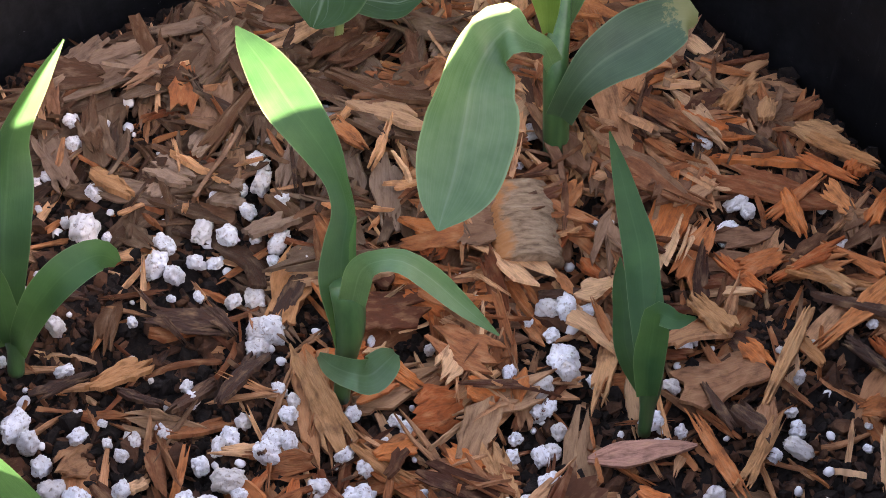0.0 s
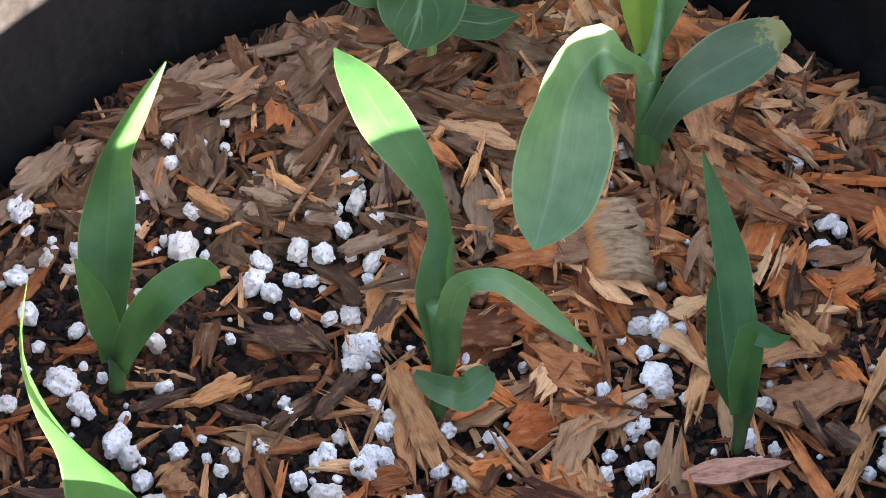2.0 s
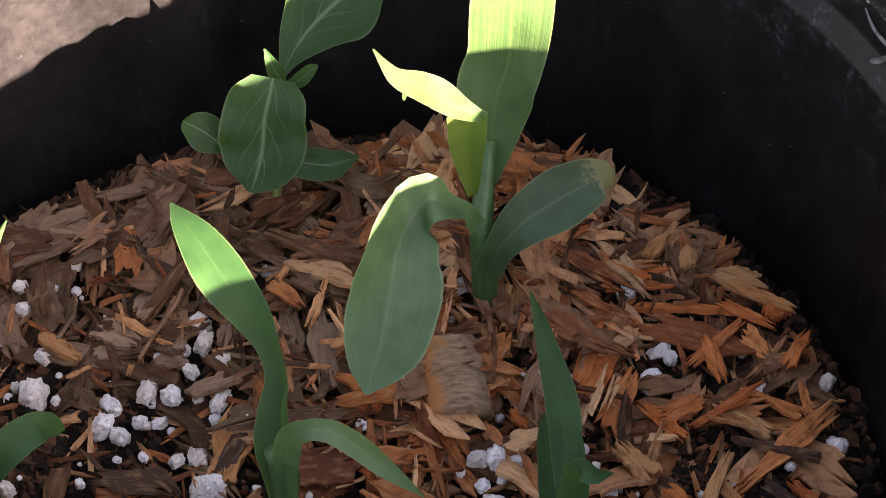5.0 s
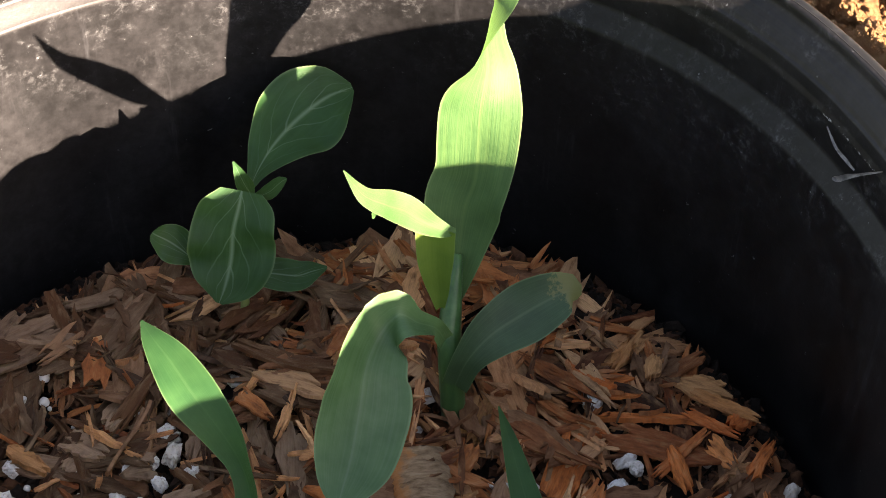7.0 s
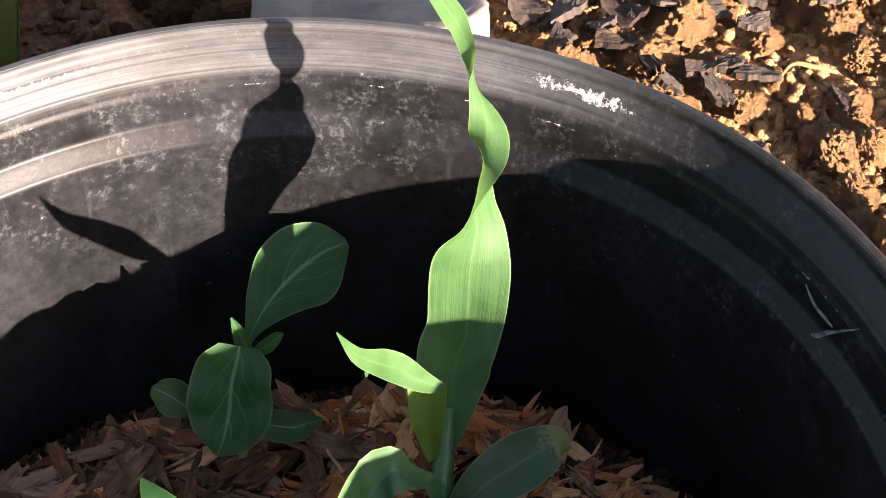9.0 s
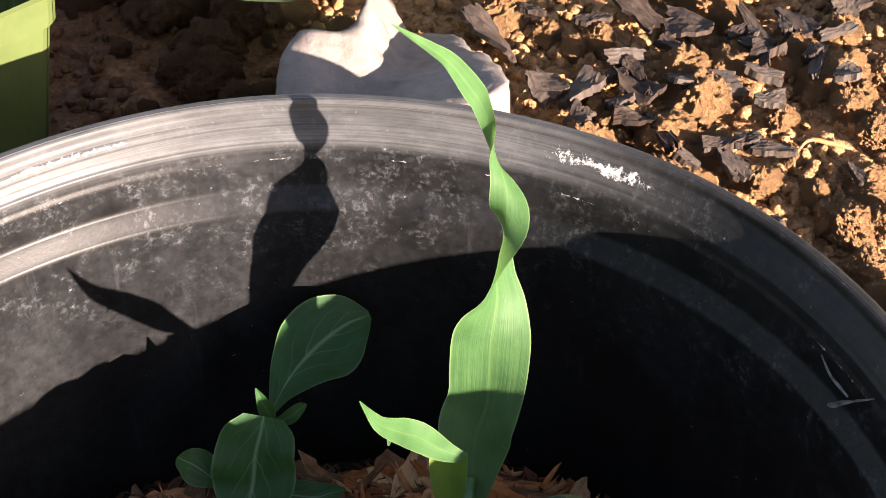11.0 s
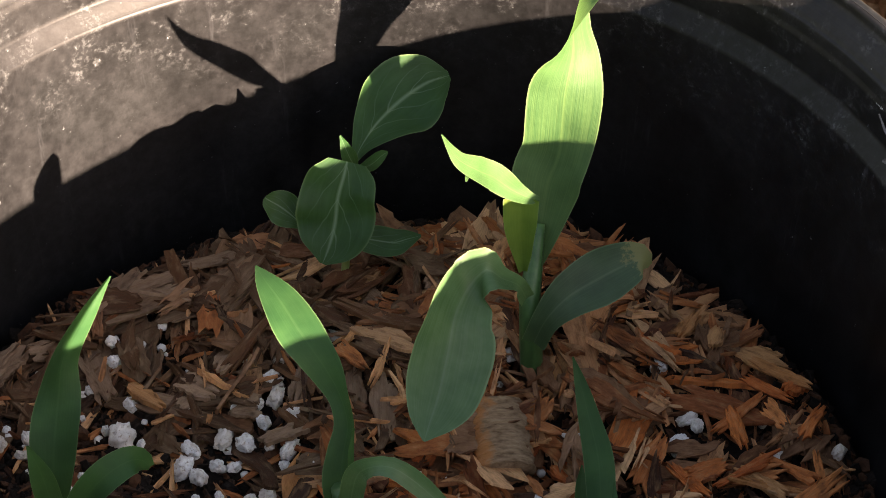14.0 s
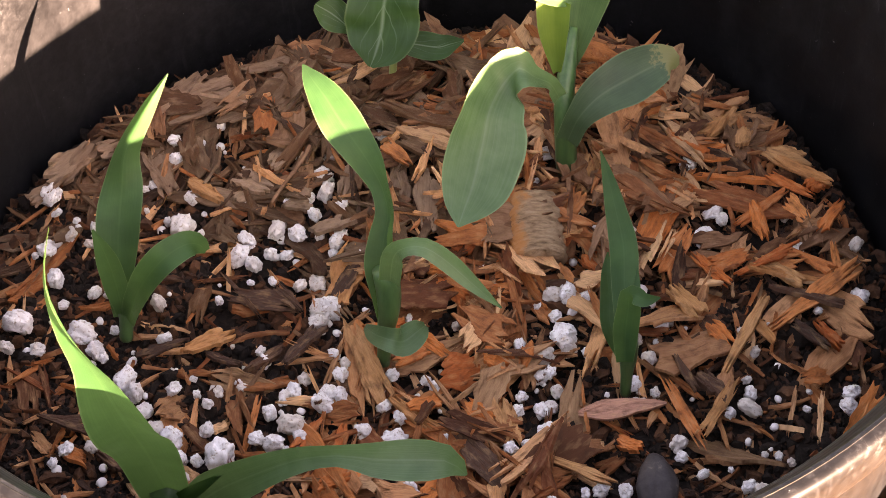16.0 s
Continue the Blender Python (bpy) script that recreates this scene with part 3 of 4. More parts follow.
PERLITE_2 = [(-38,12,6.8),(-32,0,8.3),(-36,1,6.8),(-36,-5,5.5),(-123,26,4.6),(-100,16,4.1),(-127,-3,3.7),(-117,3,4.9),(-112,3,3.7),(-93,-1,6.8),(-104,2,3.2),(-72,2,4.0),(-141,-13,8.9),(-118,-14,9.6),(-132,-23,4.4),(-112,-21,5.6),(-109,-24,4.4),(-143,-23,6.4),(-99,-34,7.8),(-95,-39,6.6),(-90,-46,6.2),(-89,-14,5.6),(-54,-19,4.3),(-52,-24,5.8),(-82,-36,4.7),(-67,-37,5.4),(-69,-42,3.5),(-28,-21,3.9),(-24,-24,5.0),(-25,-29,6.6)]
PERLITE_3 = [(-28,-36,6.1),(-24,-37,5.4),(-40,-36,5.8),(-43,-40,5.4),(-37,-31,5.4),(-47,-46,6.9),(-39,-50,8.0),(-50,-57,5.7),(-44,-58,6.4),(-35,-55,5.7),(-40,-60,4.1),(-86,-54,7.7),(-79,-58,8.4),(-75,-65,5.7),(-69,-65,4.9),(-61,-65,12.5),(-15,-51,7.9),(-9,-40,6.9),(-4,-53,7.9),(4,-27,3.8),(7,-29,3.5),(-72,-72,3.8),(-118,-83,2.5),(-110,-83,2.8),(52,51,5.4),(102,54,6.2),(105,50,5.0),(73,40,4.1),(77,40,3.7),(153,43,6.2)]
PERLITE_4 = [(132,38,4.1),(46,11,6.8),(51,11,6.4),(57,11,3.6),(47,3,5.5),(153,19,6.9),(50,-6,8.2),(52,-11,6.6),(44,-16,7.4),(43,-24,5.4),(46,-22,5.4),(49,-29,5.4),(44,-37,5.3),(47,-35,5.0),(47,-47,6.0),(59,-12,4.3),(84,-1,5.9),(35,-11,5.1),(27,-26,4.2),(37,-32,4.2),(36,-38,4.6),(35,-56,6.0),(40,-53,3.8),(60,-70,4.4),(65,-69,5.2),(73,-68,5.2),(82,-29,4.2),(90,-49,5.3),(91,-54,4.9),(113,-20,3.9)]
PERLITE_5 = [(114,-26,5.4),(114,-33,6.5),(107,-35,5.0),(116,-9,3.9),(111,0,2.8),(138,10,4.0),(133,-31,2.7),(134,-23,2.3),(148,-23,5.4),(147,-29,5.8),(113,-64,6.3),(117,-66,6.3),(123,-50,2.8),(127,-53,3.8),(21,-3,3.5),(-129,-11,2.8),(-123,-14,2.4),(-84,-28,2.4),(-76,-31,2.3),(-59,-26,1.9),(34,-47,2.6),(87,2,2.4),(122,27,3.2),(-11,1,3.2),(-4,-3,2.8)]
TAN_CHIPS = [(-104,99,35,10,67),(-95,93,37,11,25),(-71,95,44,10,-22),(-58,104,24,10,-34),(-139,66,27,13,36),(-136,65,23,6.8,61),(-104,62,32,8.0,-64),(-58,70,18,8.7,54),(-69,54,15,5.7,61),(-31,61,26,7.6,81),(-14,63,22,7.9,92),(-2,51,31,10,85),(-28,15,30,12,81),(-73,-16,22,6.1,34),(-17,-23,39,7.5,-56),(4,-45,28,5.7,-37),(92,10,17,8.0,-57),(125,26,22,4.8,-33),(128,24,33,3.7,-6),(129,84,21,9.6,-23)]
TAN2_CHIPS = [(135,73,25,4.5,-32),(33,-45,22,7.7,-71),(56,-63,32,3.4,-30),(112,-5,37,4.0,-107),(103,-36,30,4.6,-100),(72,82,20,14,-31),(33,97,22,16,-47),(-67,56,16,7.6,-29),(-44,80,19,7.3,-41),(-32,90,24,9.2,-57),(16,114,21,9.7,49),(-84,50,17,5.6,-27),(55,67,20,8.8,61),(119,-2,12,3.7,-63),(-25,98,17,7.2,47),(-14,106,22,9.0,-41),(108,100,12,6.4,43),(113,90,12,5.9,58),(103,94,17,5.0,61)]
ORANGE_CHIPS = [(-75,50,32,7.6,-8),(81,44,33,11,57),(88,31,25,7.7,60),(136,14,47,6.5,39),(121,30,30,4.3,36),(91,-38,36,4.0,-58),(15,-24,16,14,19),(152,-35,27,9.3,55),(-1,-43,44,4.2,-27),(-33,-54,17,3.8,74),(-22,-56,14,3.4,87),(29,44,24,8.4,68),(13,33,13,10,42),(29,22,16,11,44),(10,11,16,7.9,-37),(136,-19,10,6.0,33),(-12,-9,17,6.3,25),(111,70,37,3.6,2),(23,-42,13,5.7,-41)]
ORANGE2_CHIPS = [(95,81,26,11,13),(60,24,14,6.8,-44),(107,29,17,6.1,21),(132,55,14,6.0,-47),(118,47,19,5.0,-73),(144,52,18,5.0,53),(139,68,11,6.8,53),(-2,-17,14,7.2,23),(5,-39,13,6.7,35),(-35,35,16,6.9,46),(-49,47,13,6.6,28),(-10,-66,17,6.6,35),(11,-71,13,6.6,35),(-22,-73,13,5.7,35),(28,-20,12,7.3,-21),(74,-51,11,4.9,-33),(104,-4,13,5.8,-44),(46,34,15,8.0,49)]
PINK_CHIPS = [(71,-37,30,6.7,5)]
BROWN_CHIPS = [(93,-9,29,17,14),(105,-25,16,6.0,63),(34,101,25,14,49),(-55,128,24,9.3,27)]
STRIP_CHIPS = [(-143,51,20,5.6,33),(-121,76,20,6.5,40),(-93,103,29,6.8,35),(-71,118,23,6.5,28),(-42,115,22,7.9,-31),(-28,116,22,8.1,-54),(92,86,21,5.2,-46),(103,59,25,4.3,-10),(118,53,30,3.8,42),(135,32,23,3.9,-32),(130,66,22,3.6,-26),(84,65,20,5.7,-21),(141,-1,14,3.6,-39),(101,25,21,4.3,-56),(145,29,21,2.9,-76),(-2,22,20,6.6,-20),(-16,11,18,5.4,-42),(22,12,19,7.2,-29),(4,-12,22,5.0,-39)]
BARK_CHIPS = [(-28,11,26,6.0,86),(-55,0,27,7.8,-28),(-47,1,17,4.7,-35),(-39,-19,23,5.8,73),(25,-62,29,8.9,-46),(-88,-21,21,3.3,11),(73,55,25,8.0,-48),(102,-27,16,6.3,-45),(134,15,27,3.7,-7),(-114,-55,22,5.3,-21),(-93,-70,21,4.6,-15),(50,15,16,3.4,-6),(-52,-24,17,3.7,47),(135,-2,17,4.0,-31),(-67,-24,16,3.0,-34),(-93,7,19,2.4,-12),(-64,3,30,1.6,-45),(92,-22,19,2.9,-59)]
GROUND_BARK = [(59,347,34,16,-50),(96,309,29,11,56),(118,313,25,13,-63),(147,314,34,15,9),(115,330,19,7,15),(172,352,33,6,-59),(144,357,22,19,-11),(123,365,27,13,-54),(126,281,27,6,-72),(195,330,24,5,74),(169,268,18,7,-26),(191,361,24,12,-66),(214,372,16,13,33),(93,287,18,10,-123),(135,338,14,9,144),(81,310,19,13,-55),(164,350,14,6,39),(134,261,11,5,-41),(199,256,12,4,-60),(159,222,16,6,12)]



def cover(x, y):
    """How thickly chips lie at a place, 0 to 1."""
    def step(v, a, b):
        t = min(1, max(0, (v - a) / (b - a)))
        return t * t * (3 - 2 * t)

    back = step(y, 0.035, 0.085) if x < -0.02 else step(y, -0.01, 0.05)
    right_thin = 1 - 0.55 * step(x, 0.05, 0.11)
    mid = math.exp(-(((x - 0.022) / 0.055) ** 2)) * step(y, -0.18, -0.03)
    right = step(x, 0.06, 0.09) * step(y, -0.06, 0.03) * 0.6
    patch = step(noise.noise((x * 60, y * 60, 9.0)) + 0.4 * noise.noise((x * 150, y * 150, 2.0)), -0.2, 0.2)
    return min(1, max(0.05, 0.10 + 0.85 * back + 0.75 * mid + 0.45 * right) * (0.2 + 0.8 * patch) * right_thin)


GRAINS = PERLITE_1 + PERLITE_2 + PERLITE_3 + PERLITE_4 + PERLITE_5


def strewn(count, seed, sizes, keep, jag=0.17, bend=0.10, top=0.0, thick=(0.0005, 0.0016), radius=0.168):
    """Gather torn chips over the soil; sizes(rng) gives length and width, keep(x, y) how likely one lies there."""
    g = np.random.default_rng(seed)
    heap, made, tries = Heap(), 0, 0
    while made < count and tries < count * 40:
        tries += 1
        a, r = g.uniform(0, 6.2832), radius * math.sqrt(g.uniform())
        x, y = r * math.sin(a), r * math.cos(a) + POT_Y
        if soil_edge(x, y) > -0.002 or g.uniform() > keep(x, y) or any((x - p / 1000) ** 2 + (y - q / 1000) ** 2 < (d / 2200) ** 2 for p, q, d in GRAINS):
            continue
        length, width = sizes(g)
        if soil_edge(x, y) > -0.32 * length:
            continue
        fine = sizes is shreds
        v, fc, uv = chip_verts(g, length, width, g.uniform(*thick), 3 if fine else 6, 3 if fine else 7, jag, bend, g.uniform(0.0, 0.7), 0.30 if sizes is sheets else 0.16)
        calm = min(1.0, max(0.25, -soil_edge(x, y) / 0.03))
        z = soil_height(x, y) + (0.0005 if fine else 0.0030) + g.uniform(0, 0.004 if fine else 0.012) * cover(x, y) * calm + top
        heap.add(v, fc, uv, pose(x, y, z, g.normal(0, 24) * calm, g.normal(0, 15) * calm, g.uniform(0, 360)))
        made += 1
    return heap


def shreds(g):
    length = g.uniform(0.002, 0.010)
    return length, length * g.uniform(0.12, 0.42)


def flakes(g):
    length = g.gamma(3.5, 0.0042) + 0.006
    return length, min(0.013, length * g.uniform(0.16, 0.50))


def strips(g):
    length = g.uniform(0.018, 0.046)
    return length, length * g.uniform(0.10, 0.27)


def sheets(g):
    length = g.uniform(0.016, 0.034)
    return length, length * g.uniform(0.30, 0.55)


def splinters(g):
    length = g.uniform(0.008, 0.026)
    return length, length * g.uniform(0.05, 0.12)


# back left, where weathered tones also paint in the cooler, dimmer light
def grey_side(x, y):
    return min(1, max(0, (0.02 - x) / 0.06)) * min(1, max(0, (y - 0.0) / 0.05))


for count, seed, sizes, keep, mat, label in (
        (1500, 31, shreds, lambda x, y: max(0.25, cover(x, y)), WOOD_MIX, "small torn orange-brown wood shreds strewn over the soil"),
        (125, 36, strips, lambda x, y: cover(x, y) * (1 - 0.95 * grey_side(x, y)), WOOD_MIX, "long torn strips of orange-brown wood on the soil"),
        (90, 37, strips, lambda x, y: cover(x, y) * grey_side(x, y), WOOD_GREY, "long weathered strips of tan wood on the soil"),
        (110, 38, sheets, lambda x, y: cover(x, y) * min(1, max(0, (y + 0.01) / 0.05)), WOOD_SHEET, "broad curled brown sheets of bark on the soil"),
        (360, 32, flakes, lambda x, y: cover(x, y) * (1 - 0.95 * grey_side(x, y)), WOOD_MIX, "torn orange-brown wood flakes strewn over the soil"),
        (200, 33, flakes, lambda x, y: cover(x, y) * grey_side(x, y), WOOD_GREY, "weathered tan wood flakes strewn over the soil"),
        (900, 34, splinters, lambda x, y: 0.2 + 0.8 * cover(x, y), WOOD_MIX, "thin wood splinters strewn over the soil"),
        (3600, 35, shreds, lambda x, y: 1.0 - 0.8 * cover(x, y), WOOD_FINES, "dark bark fines mixed into the potting soil")):
    tagged(new("wood_chip_litter", strewn(count, seed, sizes, keep, 0.34 if sizes in (strips, sheets) else 0.24, 0.16 if sizes is strips else 0.13).mesh("wood_chip_litter", mat)), label, "wood chips", kind="stuff")

crumb_shapes = [lump_verts(np.random.default_rng(70 + i), 1, 0.4, 1.5) for i in range(8)]
for mat, seed, count, label in ((SOIL, 81, 8000, "fine dark crumbs of potting soil"), (mat_noise("brown_crumb", [(0.3, (0.035, 0.016, 0.009)), (0.6, (0.11, 0.045, 0.020)), (0.8, (0.22, 0.10, 0.045))], 200), 82, 5000, "fine brown crumbs of bark in the potting soil")):
    heap, g = Heap(), np.random.default_rng(seed)
    for i in range(count):
        a, r = g.uniform(0, 6.2832), 0.168 * math.sqrt(g.uniform())
        x, y = r * math.sin(a), r * math.cos(a) + POT_Y
        q = g.gamma(2.0, 0.0004) + 0.0005
        v, f = crumb_shapes[i % 8]
        heap.add(v, f, None, pose(x, y, soil_height(x, y) + q * 0.5, *g.uniform(0, 360, 3)) @ Matrix.Diagonal((q * 1.5, q, q * 0.8, 1)))
    tagged(new("soil_crumbs", heap.mesh("soil_crumbs", mat, False)), label, "soil", kind="stuff")


def grain_verts(g):
    """A blocky, knobbly grain with rounded corners."""
    v, f = lump_verts(g, 4, 0.19, 1.55)
    flat = (np.abs(v) ** 2.7).sum(1) ** (1 / 2.7)
    size = np.linalg.norm(v, axis=1)
    v = v * (size / flat * (0.82 + 0.18 * size))[:, None]
    return v * g.uniform(0.66, 1.22, 3), f


# further grains where the soil lies open
g = np.random.default_rng(77)
while len(GRAINS) < 235:
    x, y, d = g.uniform(-0.14, 0.13), g.uniform(-0.12, 0.085), min(7.0, g.gamma(6.0, 0.75))
    if soil_edge(x, y) < -0.012 and g.uniform() < 1.0 - 0.95 * cover(x, y) - max(0.0, x) * 4 and all(math.hypot(1000 * x - p, 1000 * y - q) > (d + e) * 0.42 for p, q, e in GRAINS):
        GRAINS.append((1000 * x, 1000 * y, d))

lumps = [grain_verts(np.random.default_rng(i)) for i in range(12)]

small_grains = [lump_verts(np.random.default_rng(130 + i), 2, 0.17, 1.6) for i in range(4)]
perlite_meshes = [mesh_of("perlite", v, f, PERLITE) for v, f in lumps]
rng = np.random.default_rng(5)
for i, (x, y, d) in enumerate(GRAINS):
    ob = tagged(new("perlite", perlite_meshes[i % 12]), "white crumbly grain of perlite on the dark soil", "perlite", "perlite grains on the soil")
    q = d / 2000.0 * 0.95
    z = soil_height(x / 1000, y / 1000) + 0.0040 + 0.003 * cover(x / 1000, y / 1000) + q * 0.5
    ob.matrix_world = pose(x / 1000, y / 1000, z, *rng.uniform(0, 360, 3)) @ Matrix.Diagonal((q * 1.05, q * rng.uniform(0.8, 1.0), q * rng.uniform(0.75, 0.95), 1))


bits, g, made = Heap(), np.random.default_rng(44), 0
while made < 170:
    x, y = g.uniform(-0.15, 0.13), g.uniform(-0.13, 0.10)
    if soil_edge(x, y) > -0.02 or g.uniform() > 1.05 - 0.7 * cover(x, y) - max(0.0, x) * 5:
        continue
    q = g.uniform(0.0007, 0.0018)
    v, f = small_grains[made % 4]
    bits.add(v, f, None, pose(x, y, soil_height(x, y) + 0.0025 + 0.004 * cover(x, y), *g.uniform(0, 360, 3)) @ Matrix.Diagonal((q * 1.2, q, q * 0.9, 1)))
    made += 1
tagged(new("perlite_bits", bits.mesh("perlite_bits", PERLITE, True)), "small white bits of perlite scattered in the soil", "perlite", kind="stuff")


def wood_chip(row, mat, label, seed, lens=0.0, lift=0.007):
    """One torn wood chip from a row of x, y, length, width in millimetres and its heading in degrees."""
    g = np.random.default_rng(seed)
    x, y, length, width, turn = row
    v, f, uv = chip_verts(g, length / 1000, width / 1000, g.uniform(0.0008, 0.0020), 8, 9, 0.02 if lens else 0.20, 0.05 if mat in (WOOD_BROWN, WOOD_PINK) else 0.09, lens or (0.03 if mat is WOOD_BROWN else g.uniform(0.0, 0.3)))
    ob = tagged(new("wood_chip", mesh_of("wood_chip", v, f, mat, uv, False)), label, "wood chip", "larger wood chips on the soil")
    ob.matrix_world = pose(x / 1000, y / 1000, soil_height(x / 1000, y / 1000) + lift + g.uniform(0, 0.003), g.normal(0, 12), g.normal(0, 6), turn)
    return ob


for k, (rows, mat, label) in enumerate((
        (TAN_CHIPS + TAN2_CHIPS, WOOD_TAN, "pale tan torn wood chip lying on the soil"),
        (ORANGE_CHIPS + ORANGE2_CHIPS, WOOD_ORANGE, "orange-brown torn wood chip lying on the soil"),
        (PINK_CHIPS, WOOD_PINK, "pinkish lens-shaped flake of bark on the soil"),
        (BROWN_CHIPS, WOOD_BROWN, "broad brown plate of bark lying on the soil"),
        (STRIP_CHIPS, WOOD_ORANGE, "long orange-brown strip of wood lying on the soil"),
        (BARK_CHIPS, WOOD_BARK, "dark brown piece of bark lying on the soil"))):
    for n, row in enumerate(rows):
        old_dim = (mat is WOOD_TAN and row[1] > 50 and row[0] < 45) or (mat is WOOD_ORANGE and row[0] < -12 and row[1] > 30)
        wood_chip(row, WOOD_OLD_DIM if old_dim else mat, "weathered grey-tan torn wood chip lying on the soil, coloured for dimmer light at the back" if old_dim else label, 1000 * k + n, 0.85 if mat is WOOD_PINK else 0.0)

# ---- seedlings: rows of x, y, z, width in millimetres ----
MID_STEM = [(-11,-22,0,4.5),(-10,-20,12,5.4),(-8,-18,29,8.1),(-9,-14,41,9.2)]
MID_MAIN = [(-9,-19,18,5.6),(-9,-17,30,9.7),(-10.9,-10.6,38.8,11.9),(-10.9,-4.2,44.6,9.6),(-9.8,2.5,50.1,7.8),(-11.7,8.1,55.6,7.8),(-15.4,13.1,60.8,10.7),(-20.2,17.7,66.2,12.7),(-26.1,23.6,71.1,14.5),(-32.2,31.5,74.8,11.7),(-37.6,38.2,76.8,6.4),(-41,44,77,0.5)]
MID_SIDE = [(-7,-20,42,7.6),(-3.7,-28,65.2,7.6),(1.3,-31.9,74.6,5.7),(7.2,-33.2,76.2,6.2),(14.1,-34.4,71.2,6.6),(21.8,-36.3,63.4,4.9),(31,-38,54,0.5)]
MID_LOW = [(-17,-18,15,1.9),(-12,-28,24,6.5),(-6,-33,28,8.3),(-2,-31,25,10.5),(2,-25,23,8.4),(4,-20,20,2.5)]
MID_SPIKE = [(-7,-14,46,2.1),(-7,-12,56,1.8),(-6,-10,65,0.3)]
RIGHT_STEM = [(72,-29,-1,3.7),(72,-28,10,4.3),(72,-26,18,6.7),(71,-22,28,7.5)]
RIGHT_MAIN = [(72,-26,18,6.1),(71,-18,25,8.2),(70,-6,29,9.4),(69,10,31,9.9),(66,21,36,7.5),(63,30,42,4.4),(60,36,49,0.5)]
RIGHT_BACK = [(71,-24,12,4.6),(66,-16,19,6.7),(65,-6,23,6.1),(64,2,26,4.0),(64,8,29,0.5)]
RIGHT_FRONT = [(71,-30,18,5.7),(70.7,-26.2,28.7,8.6),(71.2,-23.2,36.8,8.3),(71.7,-21.7,43.5,6.7),(76.2,-24.9,45.1,5),(81,-26,48,0.6)]
RIGHT_SLIVER = [(73,-16,25,3.3),(74,-8,29,2.7),(74,0,31,0.5)]
LEFT_STEM = [(-102,-16,-1,4.8),(-101,-14,9,5.2),(-102,-10,20,7.9)]
LEFT_MAIN = [(-102,-14,9,6.4),(-102.8,-6.6,21.8,10.9),(-103.3,4.2,33.3,15.5),(-102.7,16.2,42.5,14.4),(-100.8,23.6,53.3,8.8),(-92.9,30.3,67.2,5.6),(-85.8,36.9,77.2,0.6)]
LEFT_SMALL = [(-101,-16,13,5.1),(-101,-16,30,8.9),(-102,-16,44,7.2),(-105,-14,55,0.8)]
LEFT_RIGHT = [(-100,-16,8,5.1),(-92.3,-20.7,31.4,8.8),(-83.3,-18.4,45,10.5),(-76.6,-13.2,47.5,9.8),(-72.9,-8.5,43.5,7.6),(-70.5,-6,37,2.4)]
NEAR_STEM = [(-75,-83,-24,7.7),(-74,-84,-4,11.3),(-72,-88,19,12.7)]
NEAR_MAIN = [(-72,-88,12,15.8),(-73,-96,46,20.6),(-74,-107,84,20.6),(-76,-112,110,14.8),(-79,-114,130,8.5),(-81,-114,147,4.2),(-80,-113,159,2.6),(-77,-111,171,0.4)]
NEAR_SIDE = [(-67,-90,7,12.9),(-53,-98,33,14.4),(-38,-104,53,11.2),(-23,-108,68,7.9),(-11,-110,74,6.5),(0,-110,73,10.7),(11,-108,71,12.4),(20,-106,68,9.2),(25,-105,60,0.7)]
NEAR_SMALL = [(-68,-92,18,4.0),(-60,-96,30,4.3),(-50,-98,43,0.5)]
CORN_STEM = [(48,70,1,7.9),(47,71,22,8.0),(46.3,75,35,7.4),(47.2,84,43,6),(48.8,93,52,3.0)]
CORN_RIGHT = [(48,66,21,8.7),(51.9,66.4,32.9,10),(58.8,69.9,40.6,15.4),(68.6,75,44.7,19.4),(77.4,78.4,48.4,16.4),(83.2,80.3,49.5,10.6),(86,81,46,1.8)]
CORN_DROOP = [(45,64,45,6.1,0),(42,57,59,5.6,0),(37,51,66,8.5,-1.8),(32,47.5,70,15,-4),(27.2,47.5,66.5,20,-1),(22.6,37.1,65.9,26.5,0.8),(20.6,26.2,59.7,29,0.8),(18.3,13.8,55.2,26,0.5),(16.1,3,53.5,15.5,0),(14.6,-4.5,53.1,0.8,0)]
CORN_MAIN = [(45.4,84,37.8,7),(48.6,92.2,48.9,14),(50.6,101,63.6,25),(53.7,105.2,74.6,25.5),(55,110.5,94,25.5),(57.2,115.1,107.5,21.5),(57.2,118.1,115.2,20),(57.9,119.9,121.6,18.5),(59.5,122.6,129.3,16),(59.7,125.8,137.6,12.5),(58.7,130.2,142.7,9.5),(56.3,135.2,147.1,8),(55.5,137.9,148.8,7),(54.3,142.3,154.3,6.2),(51.7,143.7,162.6,6.2),(49.3,143,168.2,7.6),(42.6,139.9,180.6,6),(36.1,134.6,190.2,3.8),(25.5,127.7,203.2,0.4)]
CORN_CURL = [(43.4,78.3,43.5,3),(42.8,77.1,53,6.5),(41.8,77.9,62.9,10.5),(41.6,79,70.5,12.2),(41.6,80.4,75.8,12.6)]
DIC_STEM = [(-21,108,2,3.0),(-19,112,23,2.8),(-17,122,39,2.5),(-18,130,42,2.2)]
DIC_TOP = [(-17.7,129.1,44.2,2.2),(-15.5,137.1,44.8,8),(-11.4,146.3,46.2,18.1),(-5.7,155.2,47.4,28.3),(0.5,161.1,49.6,29.9),(6.4,165.9,50.7,23.3),(10.8,169,50.3,14.2),(14.2,171.6,49.5,3)]
